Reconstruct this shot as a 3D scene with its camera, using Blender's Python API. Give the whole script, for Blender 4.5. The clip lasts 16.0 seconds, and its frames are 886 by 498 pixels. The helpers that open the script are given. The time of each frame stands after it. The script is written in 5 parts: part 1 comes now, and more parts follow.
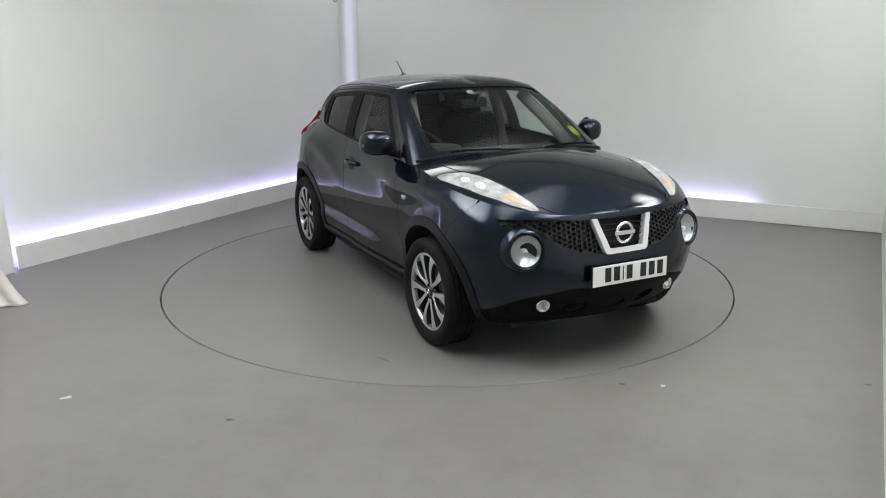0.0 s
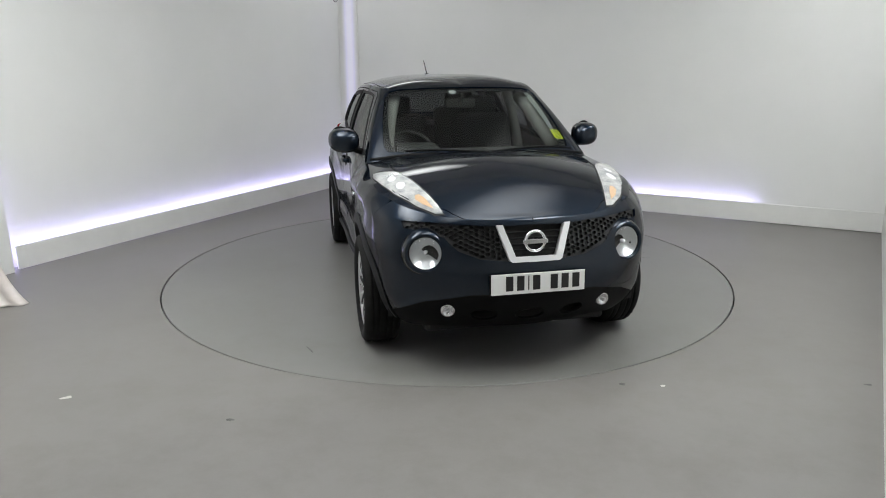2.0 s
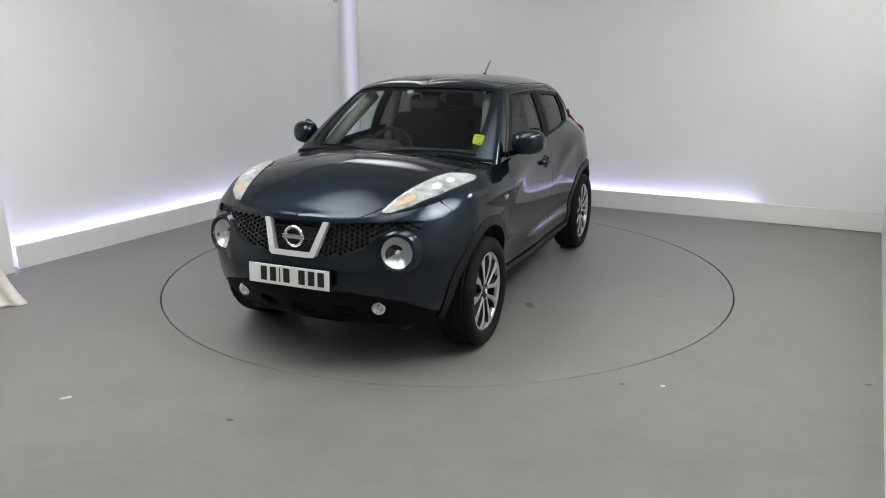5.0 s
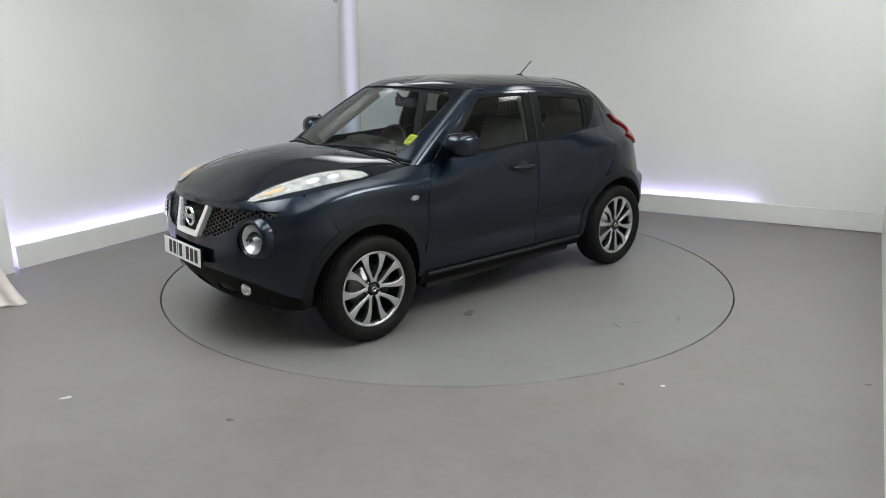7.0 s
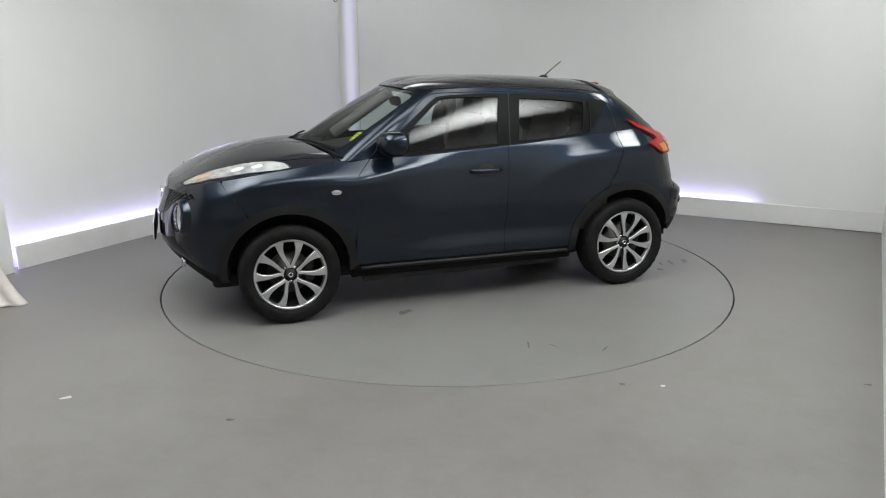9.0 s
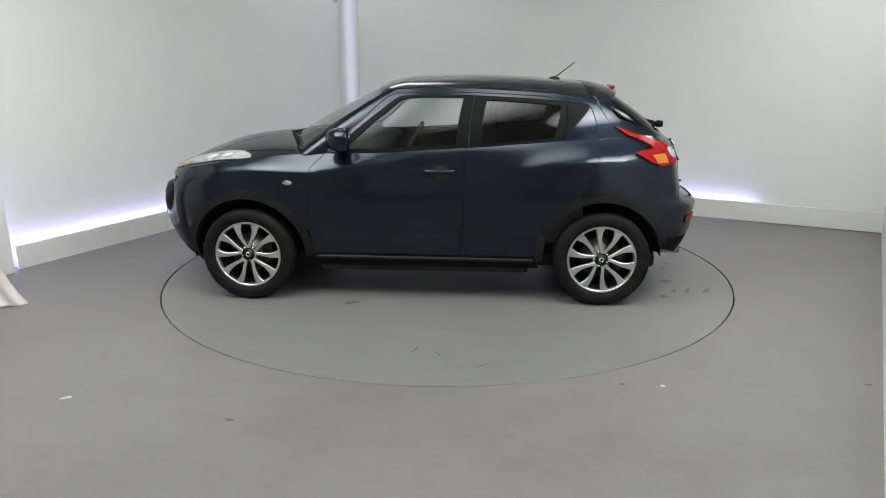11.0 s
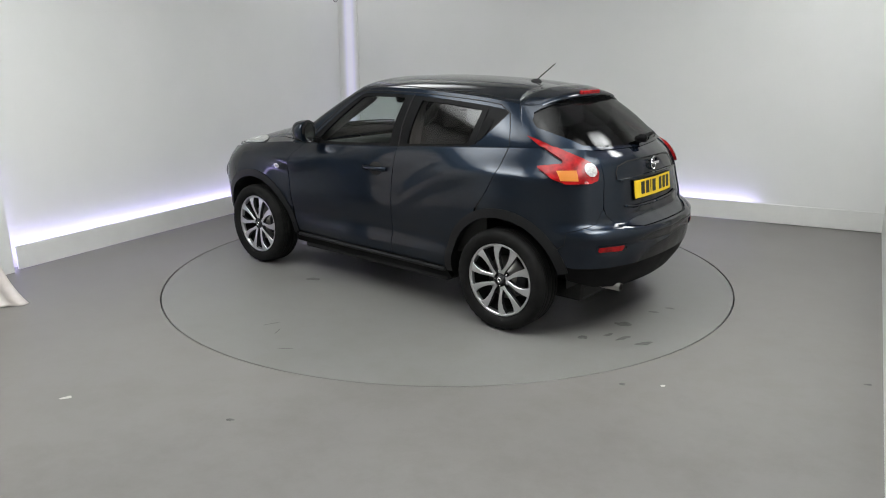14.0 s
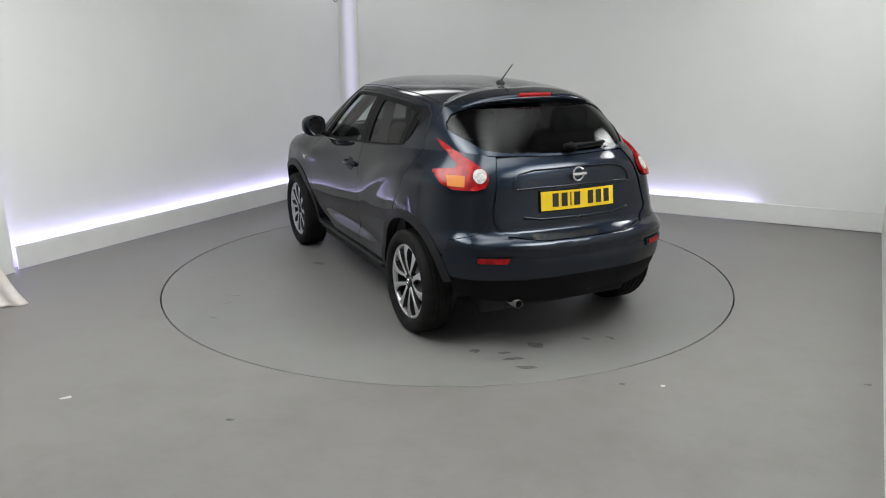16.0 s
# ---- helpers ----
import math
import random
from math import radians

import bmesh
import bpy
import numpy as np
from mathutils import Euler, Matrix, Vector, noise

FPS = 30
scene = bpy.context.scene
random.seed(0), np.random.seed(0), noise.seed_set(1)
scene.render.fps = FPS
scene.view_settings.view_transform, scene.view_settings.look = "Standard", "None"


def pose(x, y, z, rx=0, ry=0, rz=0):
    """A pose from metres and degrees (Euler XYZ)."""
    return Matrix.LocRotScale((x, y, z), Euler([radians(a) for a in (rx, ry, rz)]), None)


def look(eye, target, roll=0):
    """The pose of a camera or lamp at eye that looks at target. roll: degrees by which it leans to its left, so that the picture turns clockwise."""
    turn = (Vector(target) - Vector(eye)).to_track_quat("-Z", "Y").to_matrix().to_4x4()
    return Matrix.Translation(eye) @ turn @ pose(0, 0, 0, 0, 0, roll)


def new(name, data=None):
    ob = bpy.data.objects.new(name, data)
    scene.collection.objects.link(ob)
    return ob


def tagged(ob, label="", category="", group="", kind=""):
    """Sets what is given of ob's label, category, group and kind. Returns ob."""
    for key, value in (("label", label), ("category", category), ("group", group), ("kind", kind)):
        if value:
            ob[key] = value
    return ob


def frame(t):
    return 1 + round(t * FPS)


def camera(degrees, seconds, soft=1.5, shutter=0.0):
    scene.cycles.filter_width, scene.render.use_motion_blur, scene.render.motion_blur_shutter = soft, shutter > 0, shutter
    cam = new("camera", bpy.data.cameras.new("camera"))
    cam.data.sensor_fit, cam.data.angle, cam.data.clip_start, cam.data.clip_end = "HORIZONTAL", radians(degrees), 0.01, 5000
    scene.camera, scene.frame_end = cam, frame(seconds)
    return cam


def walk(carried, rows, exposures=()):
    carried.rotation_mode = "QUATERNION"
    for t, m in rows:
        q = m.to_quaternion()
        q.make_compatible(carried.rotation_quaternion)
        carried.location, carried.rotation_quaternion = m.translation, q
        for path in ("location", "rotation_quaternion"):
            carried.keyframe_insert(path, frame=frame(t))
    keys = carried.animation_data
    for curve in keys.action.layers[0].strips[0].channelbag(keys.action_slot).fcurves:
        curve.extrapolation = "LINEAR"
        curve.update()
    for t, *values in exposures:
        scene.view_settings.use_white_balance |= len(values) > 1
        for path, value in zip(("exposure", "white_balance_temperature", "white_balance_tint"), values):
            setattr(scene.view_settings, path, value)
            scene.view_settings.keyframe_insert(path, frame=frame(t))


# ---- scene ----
# ---------------- camera ----------------
cam = camera(61.94, 16.0, soft=1.0)
EYE = Vector((0.0, -5.905, 1.7635))
AIM = Vector((-math.sin(radians(0.299)) * math.cos(radians(15.135)), math.cos(radians(0.299)) * math.cos(radians(15.135)), -math.sin(radians(15.135))))
CAM_POSE = look(EYE, EYE + AIM, -0.221)
walk(cam, [(0.0, CAM_POSE), (16.0, CAM_POSE)])

# ---------------- world and exposure ----------------
scene.view_settings.exposure = 0.0
world = bpy.data.worlds.new("studio_world")
scene.world = world
world.use_nodes = True
world.node_tree.nodes["Background"].inputs["Color"].default_value = (0.5, 0.52, 0.55, 1)
world.node_tree.nodes["Background"].inputs["Strength"].default_value = 0.02


# the room: corner, wall directions (unit vectors in plan)
CORNER = Vector((-1.36, 3.99, 0))
DIR_L = Vector((-0.479, -0.878, 0)).normalized()   # along the long left wall, towards the viewer
DIR_R = Vector((0.892, -0.452, 0)).normalized()    # along the right wall
ROOM_H = 3.6
LEFT_LEN = 4.585
RIGHT_LEN = 6.31


# unseen light panels: place, size, brightness at the middle of the diffuser, how fast it fades to the edge; the third
# and last are added only to brighten the walls
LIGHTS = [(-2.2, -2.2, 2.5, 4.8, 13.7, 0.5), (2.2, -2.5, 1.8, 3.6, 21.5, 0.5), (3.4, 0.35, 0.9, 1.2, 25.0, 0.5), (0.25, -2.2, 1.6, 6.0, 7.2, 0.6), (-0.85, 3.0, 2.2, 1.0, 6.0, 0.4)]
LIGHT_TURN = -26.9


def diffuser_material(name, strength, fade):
    """Glow of an unseen panel, brightest in the middle and fading to its edges."""
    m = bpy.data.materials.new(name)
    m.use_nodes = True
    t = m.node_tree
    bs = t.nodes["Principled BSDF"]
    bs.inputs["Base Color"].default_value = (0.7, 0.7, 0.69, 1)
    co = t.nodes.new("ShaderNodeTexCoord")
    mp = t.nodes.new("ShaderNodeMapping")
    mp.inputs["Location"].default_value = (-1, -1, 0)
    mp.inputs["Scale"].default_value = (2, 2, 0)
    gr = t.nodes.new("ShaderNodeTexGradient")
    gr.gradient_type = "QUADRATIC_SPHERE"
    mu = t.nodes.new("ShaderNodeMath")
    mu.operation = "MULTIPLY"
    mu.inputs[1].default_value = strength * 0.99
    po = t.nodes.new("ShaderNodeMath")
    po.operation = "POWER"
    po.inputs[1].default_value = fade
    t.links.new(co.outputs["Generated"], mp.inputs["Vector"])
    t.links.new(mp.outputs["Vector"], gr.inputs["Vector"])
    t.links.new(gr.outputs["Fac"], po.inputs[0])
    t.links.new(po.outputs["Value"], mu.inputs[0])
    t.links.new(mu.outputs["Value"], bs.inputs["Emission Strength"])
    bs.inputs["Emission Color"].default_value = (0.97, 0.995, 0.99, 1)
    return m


# ---------------- materials ----------------
def mat(name, color=(0.5, 0.5, 0.5), rough=0.5, metal=0.0, **more):
    m = bpy.data.materials.new(name)
    m.use_nodes = True
    b = m.node_tree.nodes["Principled BSDF"]
    b.inputs["Base Color"].default_value = (*color, 1)
    b.inputs["Roughness"].default_value = rough
    b.inputs["Metallic"].default_value = metal
    for k, v in more.items():
        b.inputs[k.replace("_", " ")].default_value = v
    return m


def node(m, kind, **props):
    n = m.node_tree.nodes.new(kind)
    for k, v in props.items():
        if k in n.inputs:
            n.inputs[k].default_value = v
    return n


def vary(m, c1, c2, scale, detail=6, channel="Base Color", lo=0.35, hi=0.65, coords="Object"):
    """Noise between two colours (or two grey values) on one channel."""
    t = m.node_tree
    co = node(m, "ShaderNodeTexCoord")
    n = node(m, "ShaderNodeTexNoise", Scale=scale, Detail=detail, Roughness=0.6)
    r = node(m, "ShaderNodeValToRGB")
    r.color_ramp.elements[0].position, r.color_ramp.elements[1].position = lo, hi
    r.color_ramp.elements[0].color = (*c1, 1)
    r.color_ramp.elements[1].color = (*c2, 1)
    t.links.new(co.outputs[coords], n.inputs["Vector"])
    t.links.new(n.outputs["Fac"], r.inputs["Fac"])
    t.links.new(r.outputs["Color"], t.nodes["Principled BSDF"].inputs[channel])
    return r


def bump(m, scale, strength, distance=0.002, detail=4):
    t = m.node_tree
    co = node(m, "ShaderNodeTexCoord")
    n = node(m, "ShaderNodeTexNoise", Scale=scale, Detail=detail)
    b = node(m, "ShaderNodeBump", Strength=strength, Distance=distance)
    t.links.new(co.outputs["Object"], n.inputs["Vector"])
    t.links.new(n.outputs["Fac"], b.inputs["Height"])
    t.links.new(b.outputs["Normal"], t.nodes["Principled BSDF"].inputs["Normal"])


def glow(name, color, strength):
    m = bpy.data.materials.new(name)
    m.use_nodes = True
    b = m.node_tree.nodes["Principled BSDF"]
    b.inputs["Base Color"].default_value = (*color, 1)
    b.inputs["Emission Color"].default_value = (*color, 1)
    b.inputs["Emission Strength"].default_value = strength
    return m


M_WALL = mat("white_wall_paint", (0.78, 0.78, 0.76), 0.55)
vary(M_WALL, (0.76, 0.765, 0.75), (0.80, 0.80, 0.785), 0.8, 5)
bump(M_WALL, 60, 0.05)
M_SKIRT = mat("white_satin_board", (0.74, 0.74, 0.72), 0.4)
vary(M_SKIRT, (0.70, 0.70, 0.68), (0.76, 0.76, 0.74), 2.5, 6)
M_LED = glow("led_strip_glow", (0.60, 0.55, 1.0), 7)
M_CEIL = mat("white_ceiling_paint", (0.78, 0.78, 0.77), 0.8)
M_CURTAIN = mat("white_curtain_cloth", (0.75, 0.70, 0.66), 0.85)
vary(M_CURTAIN, (0.66, 0.60, 0.56), (0.78, 0.73, 0.70), 6, 5)
bump(M_CURTAIN, 220, 0.2)
M_DARK = mat("dark_gap", (0.012, 0.012, 0.012), 0.8)
M_METAL_DARK = mat("dark_steel_hook", (0.1, 0.1, 0.1), 0.45, 0.8)


def floor_material(name, wear, red=1.0):
    m = mat(name, (0.2, 0.19, 0.18), 0.42)
    t = m.node_tree
    bs = t.nodes["Principled BSDF"]
    co = node(m, "ShaderNodeTexCoord")
    big = node(m, "ShaderNodeTexNoise", Scale=0.55, Detail=5, Roughness=0.55)
    mid = node(m, "ShaderNodeTexNoise", Scale=3.2, Detail=10, Roughness=0.72)
    fine = node(m, "ShaderNodeTexNoise", Scale=90.0, Detail=4, Roughness=0.6)
    for n in (big, mid, fine):
        t.links.new(co.outputs["Object"], n.inputs["Vector"])
    r1 = node(m, "ShaderNodeValToRGB")
    r1.color_ramp.elements[0].position, r1.color_ramp.elements[1].position = 0.3, 0.7
    r1.color_ramp.elements[0].color = (0.168 * red, 0.163, 0.156, 1)
    r1.color_ramp.elements[1].color = (0.204 * red, 0.198, 0.190, 1)
    t.links.new(big.outputs["Fac"], r1.inputs["Fac"])
    r2 = node(m, "ShaderNodeValToRGB")
    r2.color_ramp.elements[0].position, r2.color_ramp.elements[1].position = 0.30, 0.56
    r2.color_ramp.elements[0].color = (wear, wear * 0.985, wear * 0.96, 1)
    r2.color_ramp.elements[1].color = (1, 1, 1, 1)
    t.links.new(mid.outputs["Fac"], r2.inputs["Fac"])
    mx = node(m, "ShaderNodeMix")
    mx.data_type, mx.blend_type = "RGBA", "MULTIPLY"
    mx.inputs["Factor"].default_value = 1
    t.links.new(r1.outputs["Color"], mx.inputs[6])
    t.links.new(r2.outputs["Color"], mx.inputs[7])
    t.links.new(mx.outputs[2], bs.inputs["Base Color"])
    rr = node(m, "ShaderNodeMapRange")
    rr.inputs["To Min"].default_value, rr.inputs["To Max"].default_value = 0.30, 0.46
    t.links.new(mid.outputs["Fac"], rr.inputs["Value"])
    t.links.new(rr.outputs["Result"], bs.inputs["Roughness"])
    b = node(m, "ShaderNodeBump", Strength=0.12, Distance=0.002)
    t.links.new(fine.outputs["Fac"], b.inputs["Height"])
    t.links.new(b.outputs["Normal"], bs.inputs["Normal"])
    return m


M_FLOOR = floor_material("grey_painted_concrete", 0.87, 1.02)
M_TABLE = floor_material("grey_painted_turntable", 0.88, 0.985)
M_STAIN = mat("oily_stain", (0.07, 0.066, 0.062), 0.35)
vary(M_STAIN, (0.038, 0.037, 0.035), (0.105, 0.101, 0.096), 30, 6)
M_FLECK = mat("pale_fleck", (0.6, 0.58, 0.55), 0.7)


# ---------------- mesh helpers ----------------
def mesh_from(name, verts, faces, normals=None, smooth=True):
    me = bpy.data.meshes.new(name)
    me.from_pydata([tuple(v) for v in verts], [], [tuple(f) for f in faces])
    me.update()
    if smooth:
        me.shade_smooth()
    if normals is not None:
        me.normals_split_custom_set_from_vertices([tuple(n) for n in normals])
    return me


def thing(name, label, category, group="", kind="", m=None):
    """An empty that carries the parts of one thing."""
    ob = new(name)
    ob.empty_display_size = 0.1
    if m is not None:
        ob.matrix_world = m
    return tagged(ob, label, category, group, kind)


def part(name, data, material, parent=None, label=""):
    """Links a bmesh or a mesh as one object under its parent."""
    if isinstance(data, bmesh.types.BMesh):
        me = bpy.data.meshes.new(name)
        bmesh.ops.recalc_face_normals(data, faces=data.faces)
        data.to_mesh(me)
        data.free()
    else:
        me = data
    if not me.materials:
        me.materials.append(material)
    ob = new(name, me)
    if parent is not None:
        ob.parent = parent
    if label:
        ob["label"] = label
    return ob


def box_bm(size, at=(0, 0, 0), bevel=0.0, rot=None, seg=2):
    bm = bmesh.new()
    m = Matrix.Translation(at) @ (rot or Matrix.Identity(4)) @ Matrix.Diagonal((*size, 1))
    bmesh.ops.create_cube(bm, size=1, matrix=m)
    if bevel:
        bmesh.ops.bevel(bm, geom=bm.edges[:], offset=bevel, segments=seg, affect="EDGES", profile=0.5)
    return bm


def smooth_bm(bm):
    for f in bm.faces:
        f.smooth = True
    return bm


def slab(a, b, z0, z1, thick, side):
    """An upright slab from a to b in plan, its thickness laid to one side."""
    a, b = Vector(a), Vector(b)
    d = (b - a).normalized()
    n = Vector((-d.y, d.x, 0)) * side
    bm = bmesh.new()
    vs = []
    for z in (z0, z1):
        for p in (a, b, b + n * thick, a + n * thick):
            vs.append(bm.verts.new((p.x, p.y, z)))
    for q in ((0, 1, 2, 3), (4, 5, 6, 7), (0, 1, 5, 4), (1, 2, 6, 5), (2, 3, 7, 6), (3, 0, 4, 7)):
        bm.faces.new([vs[i] for i in q])
    return bm


def structure(ob, label, category):
    return tagged(ob, label, category, "", "structure")


# ---------------- the room ----------------
IN_L = Vector((-DIR_L.y, DIR_L.x, 0))          # into the room from the left wall
if IN_L.dot(Vector((1, 0, 0))) < 0:
    IN_L = -IN_L
IN_R = Vector((-DIR_R.y, DIR_R.x, 0))
if IN_R.dot(Vector((0, -1, 0))) < 0:
    IN_R = -IN_R
GAP = 0.12                                    # from skirting face back to the wall
SKIRT_H = 0.205


def outward(d, inn):
    return -1 if Vector((-d.y, d.x, 0)).dot(inn) > 0 else 1


wl0 = CORNER - IN_L * GAP - IN_R * GAP
END_L = CORNER + DIR_L * LEFT_LEN
part_l = part("wall_left", slab(wl0 + DIR_L * 0.0, END_L - IN_L * GAP, -0.02, ROOM_H, 0.12, outward(DIR_L, IN_L)), M_WALL)
structure(part_l, "long matt white studio wall washed by lilac light from below", "wall")
END_R = CORNER + DIR_R * RIGHT_LEN
wall_r = part("wall_right", slab(wl0, END_R - IN_R * GAP + DIR_R * 0.2, -0.02, ROOM_H, 0.12, outward(DIR_R, IN_R)), M_WALL)
structure(wall_r, "matt white studio wall behind the turntable", "wall")


def skirting(name, a, b, d, inn, label):
    """A low white board set off from the wall, open at the top for the light."""
    ob = part(name, slab(a, b, 0.008, SKIRT_H, 0.018, outward(d, inn)), M_SKIRT)
    bv = ob.modifiers.new("bevel", "BEVEL")
    bv.width, bv.segments = 0.003, 2
    return structure(ob, label, "skirting")


skirting("baseboard_left", CORNER, END_L, DIR_L, IN_L, "low white skirting board with a light strip behind it")
skirting("baseboard_right", CORNER + DIR_R * 0.02, END_R, DIR_R, IN_R, "low white skirting board along the far wall")


def led(name, a, b, z0, z1, d, inn, off, label):
    ob = part(name, slab(a - inn * off, b - inn * off, z0, z1, 0.008, outward(d, inn)), M_LED)
    return tagged(ob, label, "light strip")


LED_END = 5.1
led("light_strip", CORNER + DIR_L * 0.05, END_L - DIR_L * 0.02, SKIRT_H - 0.075, SKIRT_H - 0.025, DIR_L, IN_L, 0.030, "glowing lilac white light strip behind the skirting board")
led("light_strip", CORNER + DIR_R * 0.05, CORNER + DIR_R * LED_END, SKIRT_H - 0.075, SKIRT_H - 0.025, DIR_R, IN_R, 0.030, "glowing lilac white light strip ending partway along the skirting")
# upright strip in the corner and the one at the open end of the left wall
CORNER_STRIP = wl0 + IN_R * 0.012 + DIR_R * 0.185


def corner_glow():
    """Wall-coloured slab with the lit gap's glow painted in, brightest along its middle line."""
    m = glow("corner_strip_glow", (0.50, 0.46, 0.85), 0.5)
    t = m.node_tree
    bs = t.nodes["Principled BSDF"]
    bs.inputs["Base Color"].default_value = (0.78, 0.78, 0.76, 1)
    bs.inputs["Roughness"].default_value = 0.6
    co = t.nodes.new("ShaderNodeTexCoord")
    sep = t.nodes.new("ShaderNodeSeparateXYZ")
    mr = t.nodes.new("ShaderNodeMapRange")
    pp = t.nodes.new("ShaderNodeMath")
    pp.operation = "PINGPONG"
    pp.inputs[1].default_value = 0.5
    mr.interpolation_type = "SMOOTHSTEP"
    mr.inputs["From Min"].default_value, mr.inputs["From Max"].default_value = 0.02, 0.46
    mr.inputs["To Max"].default_value = 0.45
    t.links.new(co.outputs["Generated"], sep.inputs["Vector"])
    t.links.new(sep.outputs["X"], pp.inputs[0])
    t.links.new(pp.outputs["Value"], mr.inputs["Value"])
    t.links.new(mr.outputs["Result"], bs.inputs["Emission Strength"])
    return m


part_c = part("light_strip", box_bm((0.25, 0.02, ROOM_H - 0.25), (0, 0, 0), 0.004), corner_glow())
part_c.matrix_world = pose(CORNER_STRIP.x, CORNER_STRIP.y, ROOM_H / 2 + 0.1, 0, 0, math.degrees(math.atan2(DIR_R.y, DIR_R.x)))
tagged(part_c, "upright lilac light strip in the room's corner", "light strip")

# the wall panel past the lit gap, and the end wall on the other side
GAP2 = END_L + DIR_L * 0.05
wall_p = part("wall_panel", slab(GAP2 + IN_L * 0.02, GAP2 + IN_L * 0.02 + DIR_L * 7.0, -0.02, ROOM_H, 0.12, outward(DIR_L, IN_L)), M_WALL)
structure(wall_p, "white wall panel past the lit gap", "wall")
led("light_strip", END_L - DIR_L * 0.0, END_L + DIR_L * 0.10, 0.02, 0.9, DIR_L, IN_L, 0.10, "upright glowing light strip in the gap at the wall's end")
SIDE = (Vector((1.801, -3.224, 0)) - Vector((4.269, 1.148, 0))).normalized()
SIDE_A = Vector((4.269, 1.148, 0))
SIDE_N = Vector((-SIDE.y, SIDE.x, 0))
SIDE_N = SIDE_N if SIDE_N.x > 0 else -SIDE_N
side_sign = 1 if Vector((-SIDE.y, SIDE.x, 0)).x > 0 else -1
# height made up, so that light passes over this wall
wall_e = part("wall_end", slab(SIDE_A + SIDE * -0.3, SIDE_A + SIDE * 5.2, -0.02, 2.35, 0.12, side_sign), M_WALL)
structure(wall_e, "white side partition of the photo bay", "wall")
back_b = GAP2 + DIR_L * 7.0
far_a = SIDE_A + SIDE_N * 1.9
# unseen walls added to close the room round the light panels
wall_s = part("unseen_wall_side", slab(far_a - SIDE * 0.6, far_a + SIDE * 11.0, -0.02, ROOM_H, 0.12, side_sign), M_WALL)
structure(wall_s, "unseen white wall added beyond the partition", "wall")
wall_c = part("unseen_wall_far_side", slab(SIDE_A - SIDE * 0.3, far_a - SIDE * 0.3, -0.02, ROOM_H, 0.12, 1), M_WALL)
structure(wall_c, "unseen white wall added to close the space behind the partition", "wall")
back_a = far_a + SIDE * 11.0
wall_b = part("unseen_wall_back", slab(back_a + Vector((0.3, -0.1, 0)), back_b + Vector((-0.4, -0.1, 0)), -0.02, ROOM_H, 0.12, 1 if Vector((-(back_b - back_a).y, (back_b - back_a).x, 0)).y < 0 else -1), M_WALL)
structure(wall_b, "unseen white wall added to close the bay", "wall")
# added out of view, white for softer reflections on the car
ceil = part("ceiling", box_bm((16, 20, 0.1), (0, -2, ROOM_H + 0.05)), M_CEIL)
structure(ceil, "unseen white ceiling added over the bay", "ceiling")

# floor with a round opening, and the disc that turns in it
TABLE_R = 2.245


def ring_floor():
    bm = bmesh.new()
    n = 128
    inner = [bm.verts.new((TABLE_R * math.cos(2 * math.pi * i / n), TABLE_R * math.sin(2 * math.pi * i / n), 0)) for i in range(n)]
    lower = [bm.verts.new((v.co.x, v.co.y, -0.03)) for v in inner]
    outer = []
    for i in range(n):
        a = 2 * math.pi * i / n
        k = 11.0 / max(abs(math.cos(a)), abs(math.sin(a)))
        outer.append(bm.verts.new((k * math.cos(a), k * math.sin(a) - 2, 0)))
    for i in range(n):
        j = (i + 1) % n
        bm.faces.new((inner[i], outer[i], outer[j], inner[j]))
        bm.faces.new((inner[i], inner[j], lower[j], lower[i]))
    return bm


floor = part("floor", ring_floor(), M_FLOOR)
structure(floor, "worn grey painted concrete floor with a round cut-out", "floor")
under = part("turntable_pit", box_bm((5, 5, 0.02), (0, 0, -0.06)), M_DARK)
structure(under, "dark pit under the turntable", "floor")


def disc_bm(r, z0, z1, n=128):
    bm = bmesh.new()
    bmesh.ops.create_cone(bm, cap_ends=True, segments=n, radius1=r, radius2=r, depth=z1 - z0, matrix=Matrix.Translation((0, 0, (z0 + z1) / 2)))
    bmesh.ops.bevel(bm, geom=[e for e in bm.edges if all(v.co.z > z1 - 1e-5 for v in e.verts)], offset=0.003, segments=1, affect="EDGES")
    return bm


turntable = thing("turntable", "round grey painted turntable flush with the floor", "turntable")
part("disc", disc_bm(TABLE_R - 0.010, -0.035, 0.0), M_TABLE, turntable)


def blot(r, stretch, seed, thick=0.0015):
    """A flat uneven blot."""
    rng = random.Random(seed)
    bm = bmesh.new()
    n = 28
    ph = [rng.uniform(0, 6.28) for _ in range(5)]
    top = []
    for i in range(n):
        a = 2 * math.pi * i / n
        k = r * (1 + sum(0.16 / (j * 0.6 + 1) * math.sin((j + 2) * a + ph[j]) for j in range(5)))
        top.append(bm.verts.new((k * stretch * math.cos(a), k * math.sin(a), thick)))
    bm.faces.new(top)
    return bm


